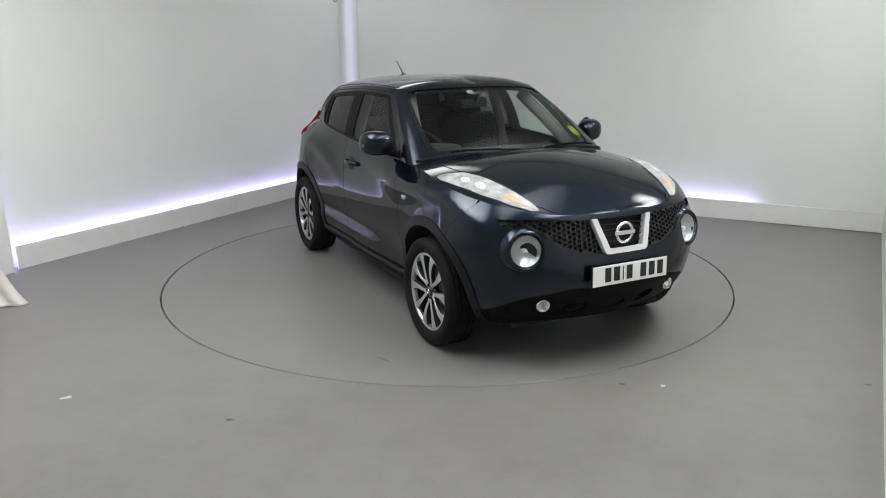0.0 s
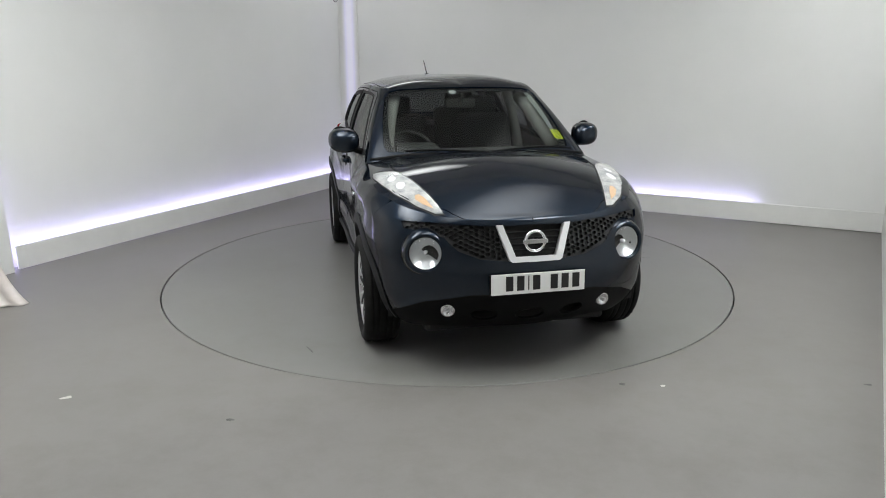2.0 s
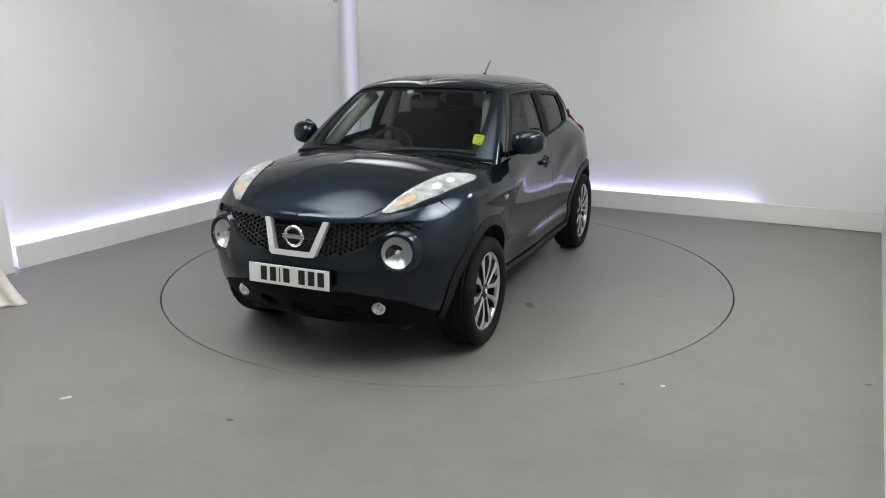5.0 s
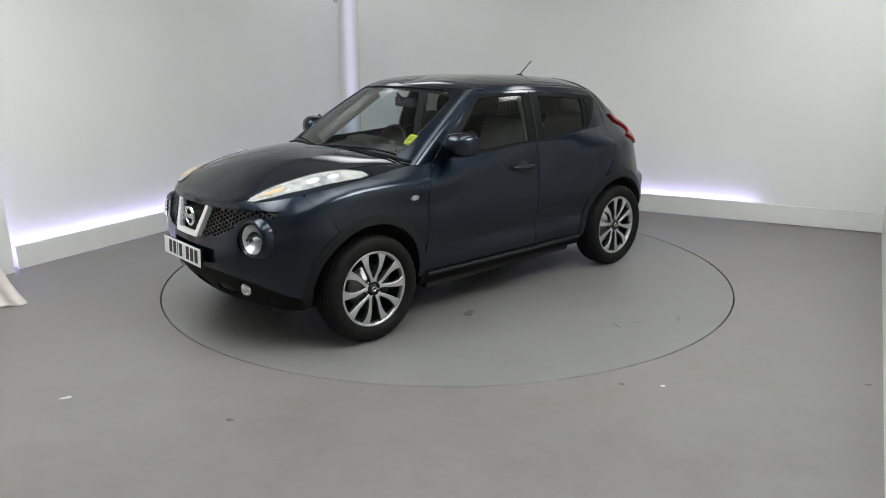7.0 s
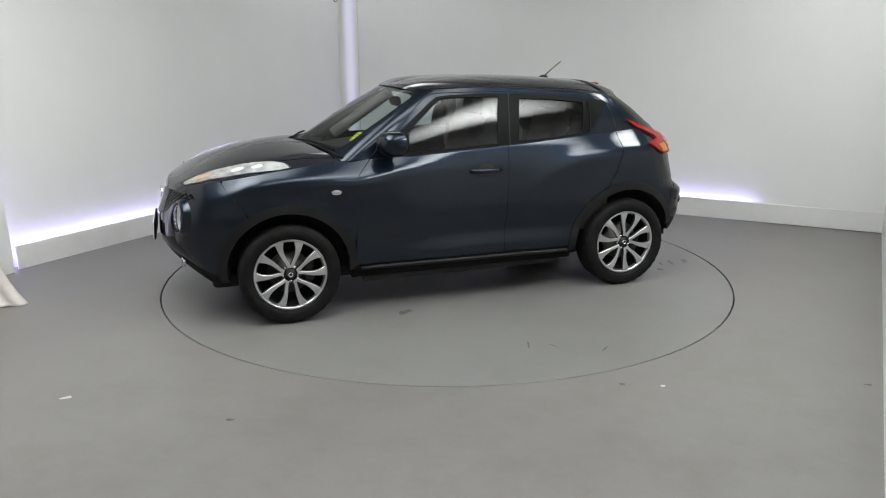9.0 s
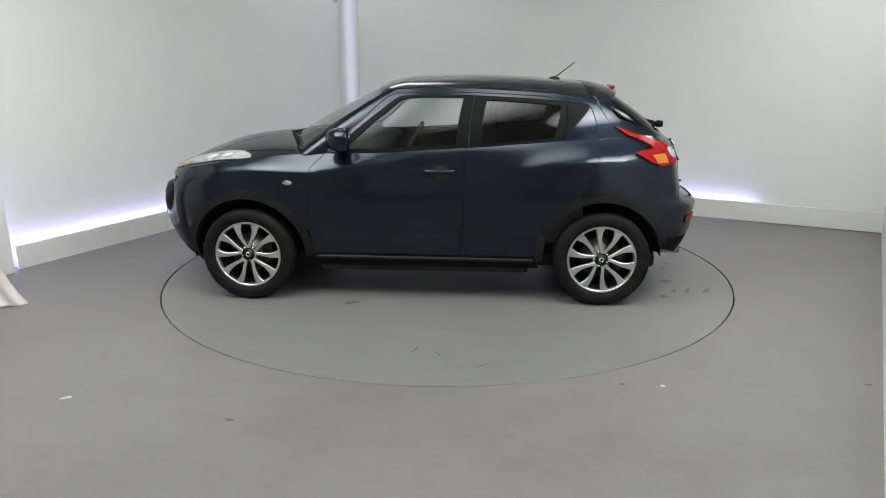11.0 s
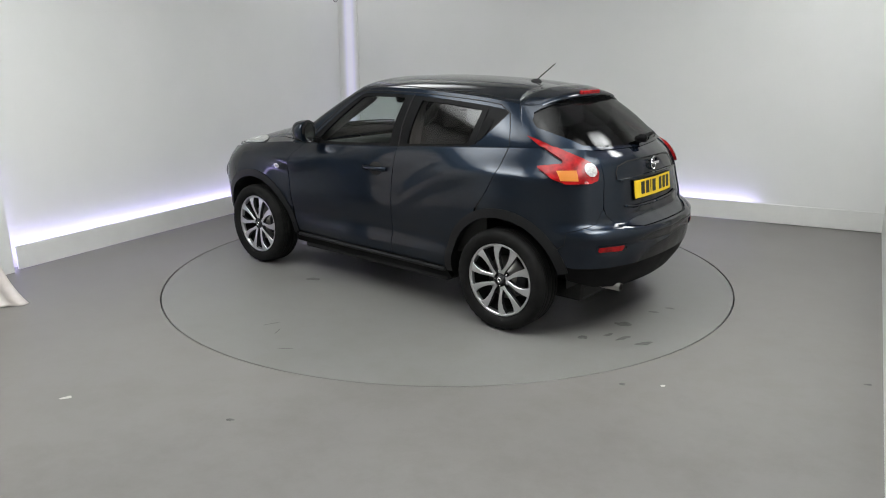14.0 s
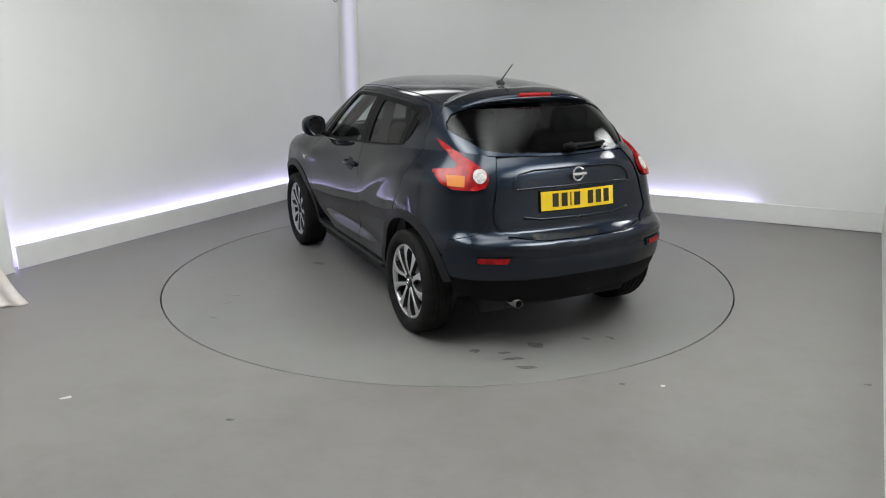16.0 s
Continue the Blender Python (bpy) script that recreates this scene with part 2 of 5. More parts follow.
def motions():
    """Everything that turns: the turntable and the car on it."""
    steps = [(0.0, -62.4), (0.25, -62.8), (0.5, -63.8), (0.75, -65.1), (1.0, -66.8), (1.5, -71.3), (2.0, -77.1), (2.5, -82.9), (3.0, -88.75), (3.5, -94.5),
             (4.0, -100.4), (4.8, -110.2), (5.65, -120.6), (6.5, -131.05), (7.0, -137.05), (7.5, -142.85), (8.0, -148.75), (8.5, -154.45), (9.0, -160.2),
             (9.8, -169.55), (10.65, -179.45), (11.5, -189.3), (12.0, -195.4), (12.5, -201.3), (13.0, -207.3), (13.5, -213.2), (14.0, -219.2), (14.5, -225.05),
             (15.0, -231.0), (15.5, -236.8), (16.0, -242.85)]
    rows = [(t, pose(0, 0, 0, 0, 0, a)) for t, a in steps]
    walk(turntable, rows)
    walk(car, [(t, m @ pose(0, 0.008, 0, 0, 0, -0.5)) for t, m in rows])


# ================= the car =================
# x forward, y to its left, z up; the origin is the middle of the turntable
from mathutils.bvhtree import BVHTree
from mathutils.geometry import delaunay_2d_cdt


def paint_material():
    m = mat("dark_blue_metallic_paint", (0.012, 0.024, 0.042), 0.36, 0.9, Coat_Weight=1.0, Coat_Roughness=0.05, Coat_IOR=1.43, Specular_IOR_Level=0.2, Specular_Tint=(0.12, 0.15, 0.20, 1.0))
    t = m.node_tree
    co = node(m, "ShaderNodeTexCoord")
    fl = node(m, "ShaderNodeTexNoise", Scale=900.0, Detail=2)
    r = node(m, "ShaderNodeValToRGB")
    r.color_ramp.elements[0].position, r.color_ramp.elements[1].position = 0.3, 0.75
    r.color_ramp.elements[0].color = (0.0071, 0.0120, 0.0203, 1)
    r.color_ramp.elements[1].color = (0.0170, 0.0264, 0.0427, 1)
    t.links.new(co.outputs["Object"], fl.inputs["Vector"])
    t.links.new(fl.outputs["Fac"], r.inputs["Fac"])
    t.links.new(r.outputs["Color"], t.nodes["Principled BSDF"].inputs["Base Color"])
    return m


M_PAINT = paint_material()
M_BLACK = mat("black_grained_plastic", (0.005, 0.005, 0.0053), 0.6, Specular_IOR_Level=0.1)
bump(M_BLACK, 500, 0.25, 0.0006)
M_LIP = mat("dark_grey_plastic", (0.007, 0.0075, 0.0085), 0.5, Specular_IOR_Level=0.3)
bump(M_LIP, 500, 0.2, 0.0006)
M_GLOSSBLACK = mat("gloss_black_trim", (0.006, 0.006, 0.0065), 0.5, Specular_IOR_Level=0.1)
# black rubber, also the painted shade in gaps, recesses and openings
M_SEAL_SHADE = mat("black_rubber_and_shade", (0.008, 0.008, 0.008), 0.7)
M_TYRE = mat("black_tyre_rubber", (0.01, 0.01, 0.01), 0.75, Specular_IOR_Level=0.2)
vary(M_TYRE, (0.005, 0.005, 0.005), (0.011, 0.0107, 0.0103), 14, 5)
M_ALLOY = mat("machined_alloy", (0.62, 0.62, 0.63), 0.3, 0.9)
M_ALLOYDARK = mat("dark_painted_alloy", (0.05, 0.05, 0.055), 0.4, 0.5)
M_CHROME = mat("bright_chrome", (0.8, 0.8, 0.82), 0.12, 1.0)
M_SATIN = mat("satin_silver_trim", (0.80, 0.80, 0.81), 0.3, 0.45)
M_DISC = mat("brake_disc_steel", (0.28, 0.27, 0.26), 0.35, 0.9)


def glass_material(name, tint, gloss):
    """A thin pane: tinted see-through with a clear reflection that grows towards its edges."""
    m = bpy.data.materials.new(name)
    m.use_nodes = True
    t = m.node_tree
    t.nodes.remove(t.nodes["Principled BSDF"])
    tr, gl, mx = (t.nodes.new(k) for k in ("ShaderNodeBsdfTransparent", "ShaderNodeBsdfGlossy", "ShaderNodeMixShader"))
    tr.inputs["Color"].default_value = (*tint, 1)
    gl.inputs["Color"].default_value = (1, 1, 1, 1)
    gl.inputs["Roughness"].default_value = 0.01
    lw = t.nodes.new("ShaderNodeLayerWeight")
    lw.inputs["Blend"].default_value = 0.5
    po = t.nodes.new("ShaderNodeMath")
    po.operation = "POWER"
    po.inputs[1].default_value = 5.0
    ma = t.nodes.new("ShaderNodeMath")
    ma.operation = "MULTIPLY_ADD"
    ma.inputs[1].default_value, ma.inputs[2].default_value = 0.6, gloss
    t.links.new(lw.outputs["Facing"], po.inputs[0])
    t.links.new(po.outputs["Value"], ma.inputs[0])
    t.links.new(ma.outputs["Value"], mx.inputs["Fac"])
    t.links.new(tr.outputs["BSDF"], mx.inputs[1])
    t.links.new(gl.outputs["BSDF"], mx.inputs[2])
    t.links.new(mx.outputs["Shader"], t.nodes["Material Output"].inputs["Surface"])
    return m


M_GLASS = glass_material("clear_window_glass", (0.74, 0.80, 0.77), 0.046)
M_SCREEN = glass_material("laminated_screen_glass", (0.74, 0.80, 0.77), 0.045)
M_REARGLASS = glass_material("dark_rear_glass", (0.062, 0.064, 0.066), 0.02)
M_TINT = glass_material("privacy_tinted_glass", (0.22, 0.222, 0.225), 0.038)
M_LENS = mat("clear_lamp_lens", (0.97, 0.98, 0.98), 0.02, 0.0, Transmission_Weight=1.0, IOR=1.15)
M_REFLECT = mat("lamp_reflector", (0.58, 0.59, 0.60), 0.28, 0.85)
M_MESH = mat("satin_black_mesh", (0.010, 0.0105, 0.011), 0.4)
bump(M_REFLECT, 60, 0.35, 0.006)
M_LAMPWHITE = mat("pale_lamp_housing", (0.80, 0.80, 0.78), 0.35, 0.3)
vary(M_LAMPWHITE, (0.24, 0.25, 0.26), (0.50, 0.50, 0.49), 14, 2)
bump(M_LAMPWHITE, 30, 0.5, 0.01, 1)
M_AMBER = mat("amber_lens", (0.55, 0.19, 0.03), 0.35, Specular_IOR_Level=0.2)
M_AMBERBULB = mat("pale_amber_reflector", (0.60, 0.40, 0.24), 0.3, 0.3)
M_RED = mat("red_lamp_plastic", (0.50, 0.012, 0.014), 0.2, 0.0, Coat_Weight=0.1, Specular_IOR_Level=0.25)
vary(M_RED, (0.20, 0.004, 0.006), (0.40, 0.009, 0.011), 22, 2)
M_CLEAR = mat("clear_reversing_lens", (0.46, 0.46, 0.45), 0.2)
vary(M_CLEAR, (0.34, 0.33, 0.32), (0.55, 0.55, 0.54), 60, 2)
M_PLATEW = mat("white_plate", (0.82, 0.82, 0.80), 0.4)
M_PLATEY = mat("yellow_plate", (0.80, 0.55, 0.01), 0.4)
M_INK = mat("black_plate_ink", (0.01, 0.01, 0.01), 0.5)
M_STICKER = mat("yellow_sticker", (0.46, 0.50, 0.02), 0.5)
M_STICKERDK = mat("green_sticker_print", (0.22, 0.27, 0.02), 0.5)
M_TRIM = mat("charcoal_cabin_trim", (0.022, 0.022, 0.021), 0.7)
M_SEAT = mat("dark_seat_cloth", (0.02, 0.02, 0.02), 0.9)
bump(M_SEAT, 400, 0.4, 0.001)
M_HEAD = mat("pale_headlining", (0.16, 0.155, 0.145), 0.9)


def hermite(ts, vals):
    """A smooth curve through vals at ts; returns a function of an array."""
    ts, vals = np.asarray(ts, float), np.asarray(vals, float)
    h = np.diff(ts)
    sl = (np.diff(vals, axis=0).T / h).T
    m = np.empty_like(vals)
    m[0], m[-1] = sl[0], sl[-1]
    w = (h[1:] / (h[1:] + h[:-1]))
    m[1:-1] = (sl[:-1].T * w + sl[1:].T * (1 - w)).T

    def f(t):
        t = np.clip(np.asarray(t, float), ts[0], ts[-1])
        i = np.clip(np.searchsorted(ts, t, side="right") - 1, 0, len(ts) - 2)
        u = (t - ts[i]) / h[i]
        if vals.ndim > 1:
            u_, h_ = u[..., None], h[i][..., None]
        else:
            u_, h_ = u, h[i]
        return ((2 * u_ ** 3 - 3 * u_ ** 2 + 1) * vals[i] + (u_ ** 3 - 2 * u_ ** 2 + u_) * h_ * m[i]
                + (-2 * u_ ** 3 + 3 * u_ ** 2) * vals[i + 1] + (u_ ** 3 - u_ ** 2) * h_ * m[i + 1])
    return f


# ---- plan outline of the lower body, from the nose round the left side to the tail
PLAN = [(2.195, 0), (2.18, 0.25), (2.115, 0.50), (1.935, 0.735), (1.73, 0.830), (1.386, 0.866), (0.93, 0.855), (0.30, 0.842),
        (-0.30, 0.842), (-0.80, 0.855), (-1.144, 0.868), (-1.46, 0.828), (-1.72, 0.685), (-1.842, 0.44), (-1.884, 0.20), (-1.895, 0)]
plan_s = np.concatenate([[0], np.cumsum([math.dist(PLAN[i], PLAN[i + 1]) for i in range(len(PLAN) - 1)])])
plan_f = hermite(plan_s, PLAN)
S_END = plan_s[-1]
_ss = np.linspace(0, S_END, 2000)
_sp = plan_f(_ss)


def s_of_x(x):
    """Arc length on the side for a given x (between the corners)."""
    return float(np.interp(-x, -_sp[:, 0], _ss))


def s_of_front(y):
    k = _ss < plan_s[5]
    return float(np.interp(y, _sp[k, 1], _ss[k]))


def s_of_rear(y):
    k = _ss > plan_s[10]
    return float(np.interp(-y, -_sp[k, 1], _ss[k]))


LEVELS = [0.2, 0.3, 0.4, 0.5, 0.6, 0.7, 0.8, 0.9, 1.0, 1.1, 1.2]
STEP_LEVELS = LEVELS[:6] + [0.735] + LEVELS[6:]
# how far the surface lies inside the plan outline, level by level
INSET = [
    (0.0, (.26, .13, .050, .004, .003, .024, .056, .091, .20, .34, .5)),
    (plan_s[2], (.27, .15, .070, .018, .004, .018, .05, .096, .21, .35, .5)),
    (plan_s[3], (.20, .09, .035, .015, .006, .002, .02, .07, .16, .29, .44)),
    (plan_s[5], (.13, .09, .045, .012, 0, 0, .006, .030, .090, .21, .35)),
    (plan_s[6], (.12, .085, .062, .045, .022, .014, .014, .024, .062, .140, .22)),
    (plan_s[7], (.12, .050, .026, .042, .025, .018, .020, .028, .046, .085, .15)),
    (plan_s[8], (.12, .050, .026, .042, .025, .018, .019, .026, .042, .074, .13)),
    (plan_s[9], (.11, .05, .022, .024, .011, .005, .006, .014, .036, .082, .15)),
    (plan_s[10], (.11, .06, .025, .006, 0, 0, 0, .012, .055, .125, .20)),
    (plan_s[11], (.08, .05, .02, 0, 0, .012, .03, .048, .080, .15, .25)),
    (plan_s[12], (.13, .09, .035, .005, 0, .008, .050, .068, .092, .118, .18, .29)),
    (S_END, (.16, .11, .045, .008, 0, .012, .098, .116, .130, .140, .18, .31)),
]
inset_s = np.array([k for k, _ in INSET])
inset_f = [hermite(LEVELS if len(row) == len(LEVELS) else STEP_LEVELS, row) for _, row in INSET]


def inset(s, z):
    vals = np.stack([f(z) for f in inset_f], 0)          # stations x points
    K, h = len(inset_s), np.diff(inset_s)
    i = np.clip(np.searchsorted(inset_s, s, side="right") - 1, 0, K - 2)
    j = np.arange(len(s))
    sl = np.diff(vals, axis=0) / h[:, None]
    m = np.empty_like(vals)
    m[0], m[-1] = 0, 0
    m[1:-1] = (sl[:-1] * h[1:, None] + sl[1:] * h[:-1, None]) / (h[1:] + h[:-1])[:, None]
    u, hh = (s - inset_s[i]) / h[i], h[i]
    return ((2 * u ** 3 - 3 * u ** 2 + 1) * vals[i, j] + (u ** 3 - 2 * u ** 2 + u) * hh * m[i, j]
            + (-2 * u ** 3 + 3 * u ** 2) * vals[i + 1, j] + (u ** 3 - u ** 2) * hh * m[i + 1, j])


front_fold = hermite([0.2, 0.6, 0.93, 1.15, 1.386, 1.62, 1.85], [1.0, 0.965, 0.925, 0.945, 0.955, 0.93, 0.86])
rear_fold = hermite([-1.7, -1.4, -1.1, -0.8, -0.55, -0.3], [1.0, 1.03, 1.035, 0.995, 0.92, 0.80])


def folds(x, s, z):
    """The raised shoulders over the wheels, which run out into the doors."""
    on_flank = (s > plan_s[3]) & (s < plan_s[12])
    a = 0.032 * np.exp(-((z - front_fold(x)) / 0.072) ** 2) * np.clip((x - 0.15) / 0.7, 0, 1) ** 1.3 * np.clip((1.95 - x) / 0.4, 0, 1)
    b = 0.031 * np.exp(-((z - rear_fold(x)) / 0.075) ** 2) * np.clip((-0.15 - x) / 0.85, 0, 1) ** 1.2 * np.clip((x + 1.62) / 0.35, 0, 1)
    return np.where(on_flank, a + b, 0)


def lower(p):
    """Lower body: p = (s, z) rows -> xyz rows."""
    p = np.asarray(p, float)
    s, z = p[:, 0], p[:, 1]
    c = plan_f(s)
    e = 1e-3
    sc = np.clip(s, e, S_END - e)
    t = plan_f(sc + e) - plan_f(sc - e)
    t /= np.linalg.norm(t, axis=1)[:, None]
    n = np.stack([t[:, 1], -t[:, 0] * np.clip(np.minimum(s, S_END - s) / 0.18, 0, 1)], 1)
    n /= np.linalg.norm(n, axis=1)[:, None]
    q = c - n * (inset(s, z) - folds(c[:, 0], s, z))[:, None]
    q[:, 1] = np.where((s < 1e-6) | (s > S_END - 1e-6), 0, q[:, 1])
    return np.column_stack([q, z])


TOP = hermite([0, plan_s[2], plan_s[3], plan_s[5], s_of_x(1.0), s_of_x(0.56), s_of_x(0), s_of_x(-0.5), s_of_x(-0.85), plan_s[10], plan_s[11], plan_s[12], S_END],
              [0.885, 0.903, 0.938, 1.015, 1.052, 1.062, 1.092, 1.125, 1.15, 1.165, 1.175, 1.165, 1.15])


def belt(s):
    s = np.atleast_1d(np.asarray(s, float))
    return lower(np.column_stack([s, TOP(s)]))


# ---- bonnet: from the upper edge of the wings in to the spine
S_COWL = s_of_x(0.99)
spine_x = hermite([0, plan_s[2], plan_s[3], plan_s[5], S_COWL], [2.10, 2.02, 1.86, 1.50, 1.25])
spine_z = hermite([1.2, 1.35, 1.5, 1.7, 1.9, 2.0, 2.06, 2.12], [1.135, 1.136, 1.120, 1.075, 0.998, 0.948, 0.915, 0.885])


def bonnet(p):
    """p = (s, w): w 0 at the wing's edge, 1 on the spine."""
    p = np.asarray(p, float)
    s, w = p[:, 0], p[:, 1]
    e = belt(s)
    sx = spine_x(s)
    x = e[:, 0] * (1 - w) + sx * w
    y = e[:, 1] * (1 - w)
    g = 1 - np.abs(1 - w) ** 2.1
    z = e[:, 2] + (spine_z(sx) - e[:, 2]) * g
    # faint raised fold over the wings
    z += 0.003 * np.exp(-((w - 0.22) / 0.14) ** 2) * np.clip((s - 0.3) / 0.5, 0, 1)
    return np.column_stack([x, y, z])


# ---- greenhouse: ring at the belt, ring at the roof's edge
ring_knots = [("c", 1.0), ("c", 0.62), ("c", 0.32), ("c", 0.0), ("x", 0.80), ("x", 0.55), ("x", 0.0), ("x", -0.5), ("x", -0.85), ("x", -1.144),
              ("s", plan_s[11]), ("s", plan_s[12]), ("s", plan_s[13]), ("s", S_END)]
ring_base = []
for kind, v in ring_knots:
    if kind == "c":
        q = bonnet([(S_COWL, v)])[0]
        q = (q[0] - 0.012 * v, q[1], q[2] - 0.035 * v)
    elif kind == "x":
        q = belt(s_of_x(v))[0]
    else:
        q = belt(v)[0]
    ring_base.append(tuple(q))
ring_top = [(0.455, 0, 1.515), (0.445, 0.24, 1.512), (0.405, 0.45, 1.504), (0.335, 0.553, 1.493), (0.23, 0.578, 1.494), (0.10, 0.590, 1.499), (-0.18, 0.602, 1.499),
            (-0.55, 0.602, 1.480), (-0.86, 0.590, 1.456), (-1.05, 0.572, 1.430), (-1.165, 0.525, 1.415), (-1.215, 0.41, 1.440), (-1.235, 0.22, 1.452), (-1.24, 0, 1.456)]
ring_r = np.concatenate([[0], np.cumsum([0.5 * (math.dist(ring_base[i], ring_base[i + 1]) + math.dist(ring_top[i], ring_top[i + 1])) for i in range(len(ring_base) - 1)])])
R_END = ring_r[-1]
base_f, top_f = hermite(ring_r, ring_base), hermite(ring_r, ring_top)


def green(p):
    """Greenhouse: p = (r, v): v 0 at the belt, 0.5 at the roof's edge (so that both run in about metres)."""
    p = np.asarray(p, float)
    r, v = p[:, 0], p[:, 1] * 2
    a, b = base_f(r), top_f(r)
    q = a * (1 - v)[:, None] + b * v[:, None]
    k = 4 * v * (1 - v)
    mid = np.array([-0.35, 0, 0])
    d = q - mid
    d[:, 2] = 0.25
    d /= np.linalg.norm(d, axis=1)[:, None]
    q = q + d * (0.022 * k)[:, None]
    q[:, 1] = np.where((r < 1e-6) | (r > R_END - 1e-6), 0, q[:, 1])
    return q


roof_z = hermite([-1.26, -1.1, -0.83, -0.3, 0.0, 0.23, 0.46], [1.462, 1.508, 1.541, 1.571, 1.573, 1.561, 1.514])


def roof(p):
    """p = (r, w): w 0 at the roof's edge, 1 on the spine."""
    p = np.asarray(p, float)
    r, w = p[:, 0], p[:, 1]
    e = top_f(r)
    sx = 0.44 - 1.67 * np.clip(r / R_END, 0, 1)
    x = e[:, 0] * (1 - w) + sx * w
    y = e[:, 1] * (1 - w)
    g = 1 - np.abs(1 - w) ** 3.0
    z = e[:, 2] + (roof_z(x * 0.25 + sx * 0.75) - e[:, 2]) * g
    y = np.where((r < 1e-6) | (r > R_END - 1e-6), 0, y)
    return np.column_stack([x, y, z])


# ---- tools to cut panels out of these surfaces
def inside(poly, pts):
    poly, pts = np.asarray(poly), np.asarray(pts)
    hit = np.zeros(len(pts), bool)
    x, y = pts[:, 0], pts[:, 1]
    j = len(poly) - 1
    for i in range(len(poly)):
        xi, yi, xj, yj = *poly[i], *poly[j]
        c = ((yi > y) != (yj > y)) & (x < (xj - xi) * (y - yi) / (yj - yi + 1e-15) + xi)
        hit ^= c
        j = i
    return hit


def dense(poly, step):
    out = []
    for i in range(len(poly)):
        a, b = np.array(poly[i], float), np.array(poly[(i + 1) % len(poly)], float)
        n = max(1, int(math.ceil(np.linalg.norm(b - a) / step)))
        out += [tuple(a + (b - a) * k / n) for k in range(n)]
    return out


def rounded(poly, rad, n=4):
    """The polygon with its corners rounded."""
    out = []
    m = len(poly)
    for i in range(m):
        p, a, b = (Vector((*poly[k], 0)) for k in (i, i - 1, (i + 1) % m))
        la, lb = (a - p).length, (b - p).length
        k = min(rad, 0.45 * la, 0.45 * lb)
        u, v = p + (a - p) * (k / la), p + (b - p) * (k / lb)
        for j in range(n + 1):
            t = j / n
            q = u * (1 - t) ** 2 + p * 2 * t * (1 - t) + v * t ** 2
            out.append((q.x, q.y))
    return out


def cut(outer, holes=(), step=0.035):
    """Triangles of a polygon with holes, with a grid of points inside."""
    loops = [dense(outer, step)] + [dense(h, step) for h in holes]
    verts, edges = [], []
    for lp in loops:
        k = len(verts)
        verts += lp
        edges += [(k + i, k + (i + 1) % len(lp)) for i in range(len(lp))]
    bnd = np.array(verts)
    lo, hi = bnd.min(0), bnd.max(0)
    gx, gy = np.meshgrid(np.arange(lo[0], hi[0], step), np.arange(lo[1], hi[1], step))
    g = np.column_stack([gx.ravel(), gy.ravel()])
    g = g[inside(loops[0], g)]
    for h in loops[1:]:
        g = g[~inside(h, g)]
    if len(g):
        near = np.min(((g[:, None, :] - bnd[None, :, :]) ** 2).sum(2), 1) > (0.5 * step) ** 2
        g = g[near]
    vs = [Vector(v) for v in verts] + [Vector(v) for v in g]
    rv, _, rf, *_ = delaunay_2d_cdt(vs, edges, [], 0, 1e-7)
    P = np.array([tuple(v) for v in rv])
    F = np.array([tuple(f) for f in rf if len(f) == 3])
    c = P[F].mean(1)
    ok = inside(loops[0], c)
    for h in loops[1:]:
        ok &= ~inside(h, c)
    F = F[ok]
    used = np.unique(F)
    back = np.full(len(P), -1)
    back[used] = np.arange(len(used))
    return P[used], back[F]


def lift(chart, P, off=0.0):
    q = chart(P)
    e = 2e-3
    a = chart(P + [e, 0]) - chart(P - [e, 0])
    b = chart(P + [0, e]) - chart(P - [0, e])
    n = np.cross(a, b)
    n /= np.linalg.norm(n, axis=1)[:, None] + 1e-12
    n[np.abs(q[:, 1]) < 1e-5, 1] = 0
    n /= np.linalg.norm(n, axis=1)[:, None] + 1e-12
    centre = np.array([0.1, 0, 0.75])
    flip = np.sign(((q - centre) * n).sum(1))
    n *= np.where(np.median(flip) < 0, -1, 1)
    return q + n * off, n


def orient(V, F, N):
    """Turns triangles to face along N."""
    fn = np.cross(V[F[:, 1]] - V[F[:, 0]], V[F[:, 2]] - V[F[:, 0]])
    bad = (fn * N[F].mean(1)).sum(1) < 0
    F = F.copy()
    F[bad] = F[bad][:, ::-1]
    return F


def rim_faces(V, F, N, depth):
    """Turned-in edges round a panel."""
    cnt = {}
    for f in F:
        for i in range(3):
            a, b = int(f[i]), int(f[(i + 1) % 3])
            cnt[(min(a, b), max(a, b))] = None if (min(a, b), max(a, b)) in cnt else (a, b)
    verts, faces = [], []
    for e in cnt.values():
        if e is None:
            continue
        a, b = e
        if abs(V[a][1]) < 1e-4 and abs(V[b][1]) < 1e-4:
            continue
        k = len(V) + len(verts)
        verts += [V[a], V[b], V[b] - N[b] * depth, V[a] - N[a] * depth]
        faces.append((k + 1, k, k + 3, k + 2))
    return verts, faces


def panel_data(chart, outer, holes=(), step=0.035, off=0.0, depth=0.012):
    P, F = cut(outer, holes, step)
    V, N = lift(chart, P, off)
    F = orient(V, F, N)
    rv, rf = rim_faces(V, F, N, depth) if depth else ([], [])
    verts = [tuple(v) for v in V] + [tuple(v) for v in rv]
    faces = [tuple(int(i) for i in f) for f in F] + rf
    return verts, faces, [tuple(n) for n in N] + [(0, 0, 0)] * len(rv)


def flipped(data):
    out = [(x, -y, z) for x, y, z in data[0]], [tuple(reversed(f)) for f in data[1]]
    return out if len(data) < 3 else (*out, [(x, -y, z) for x, y, z in data[2]])


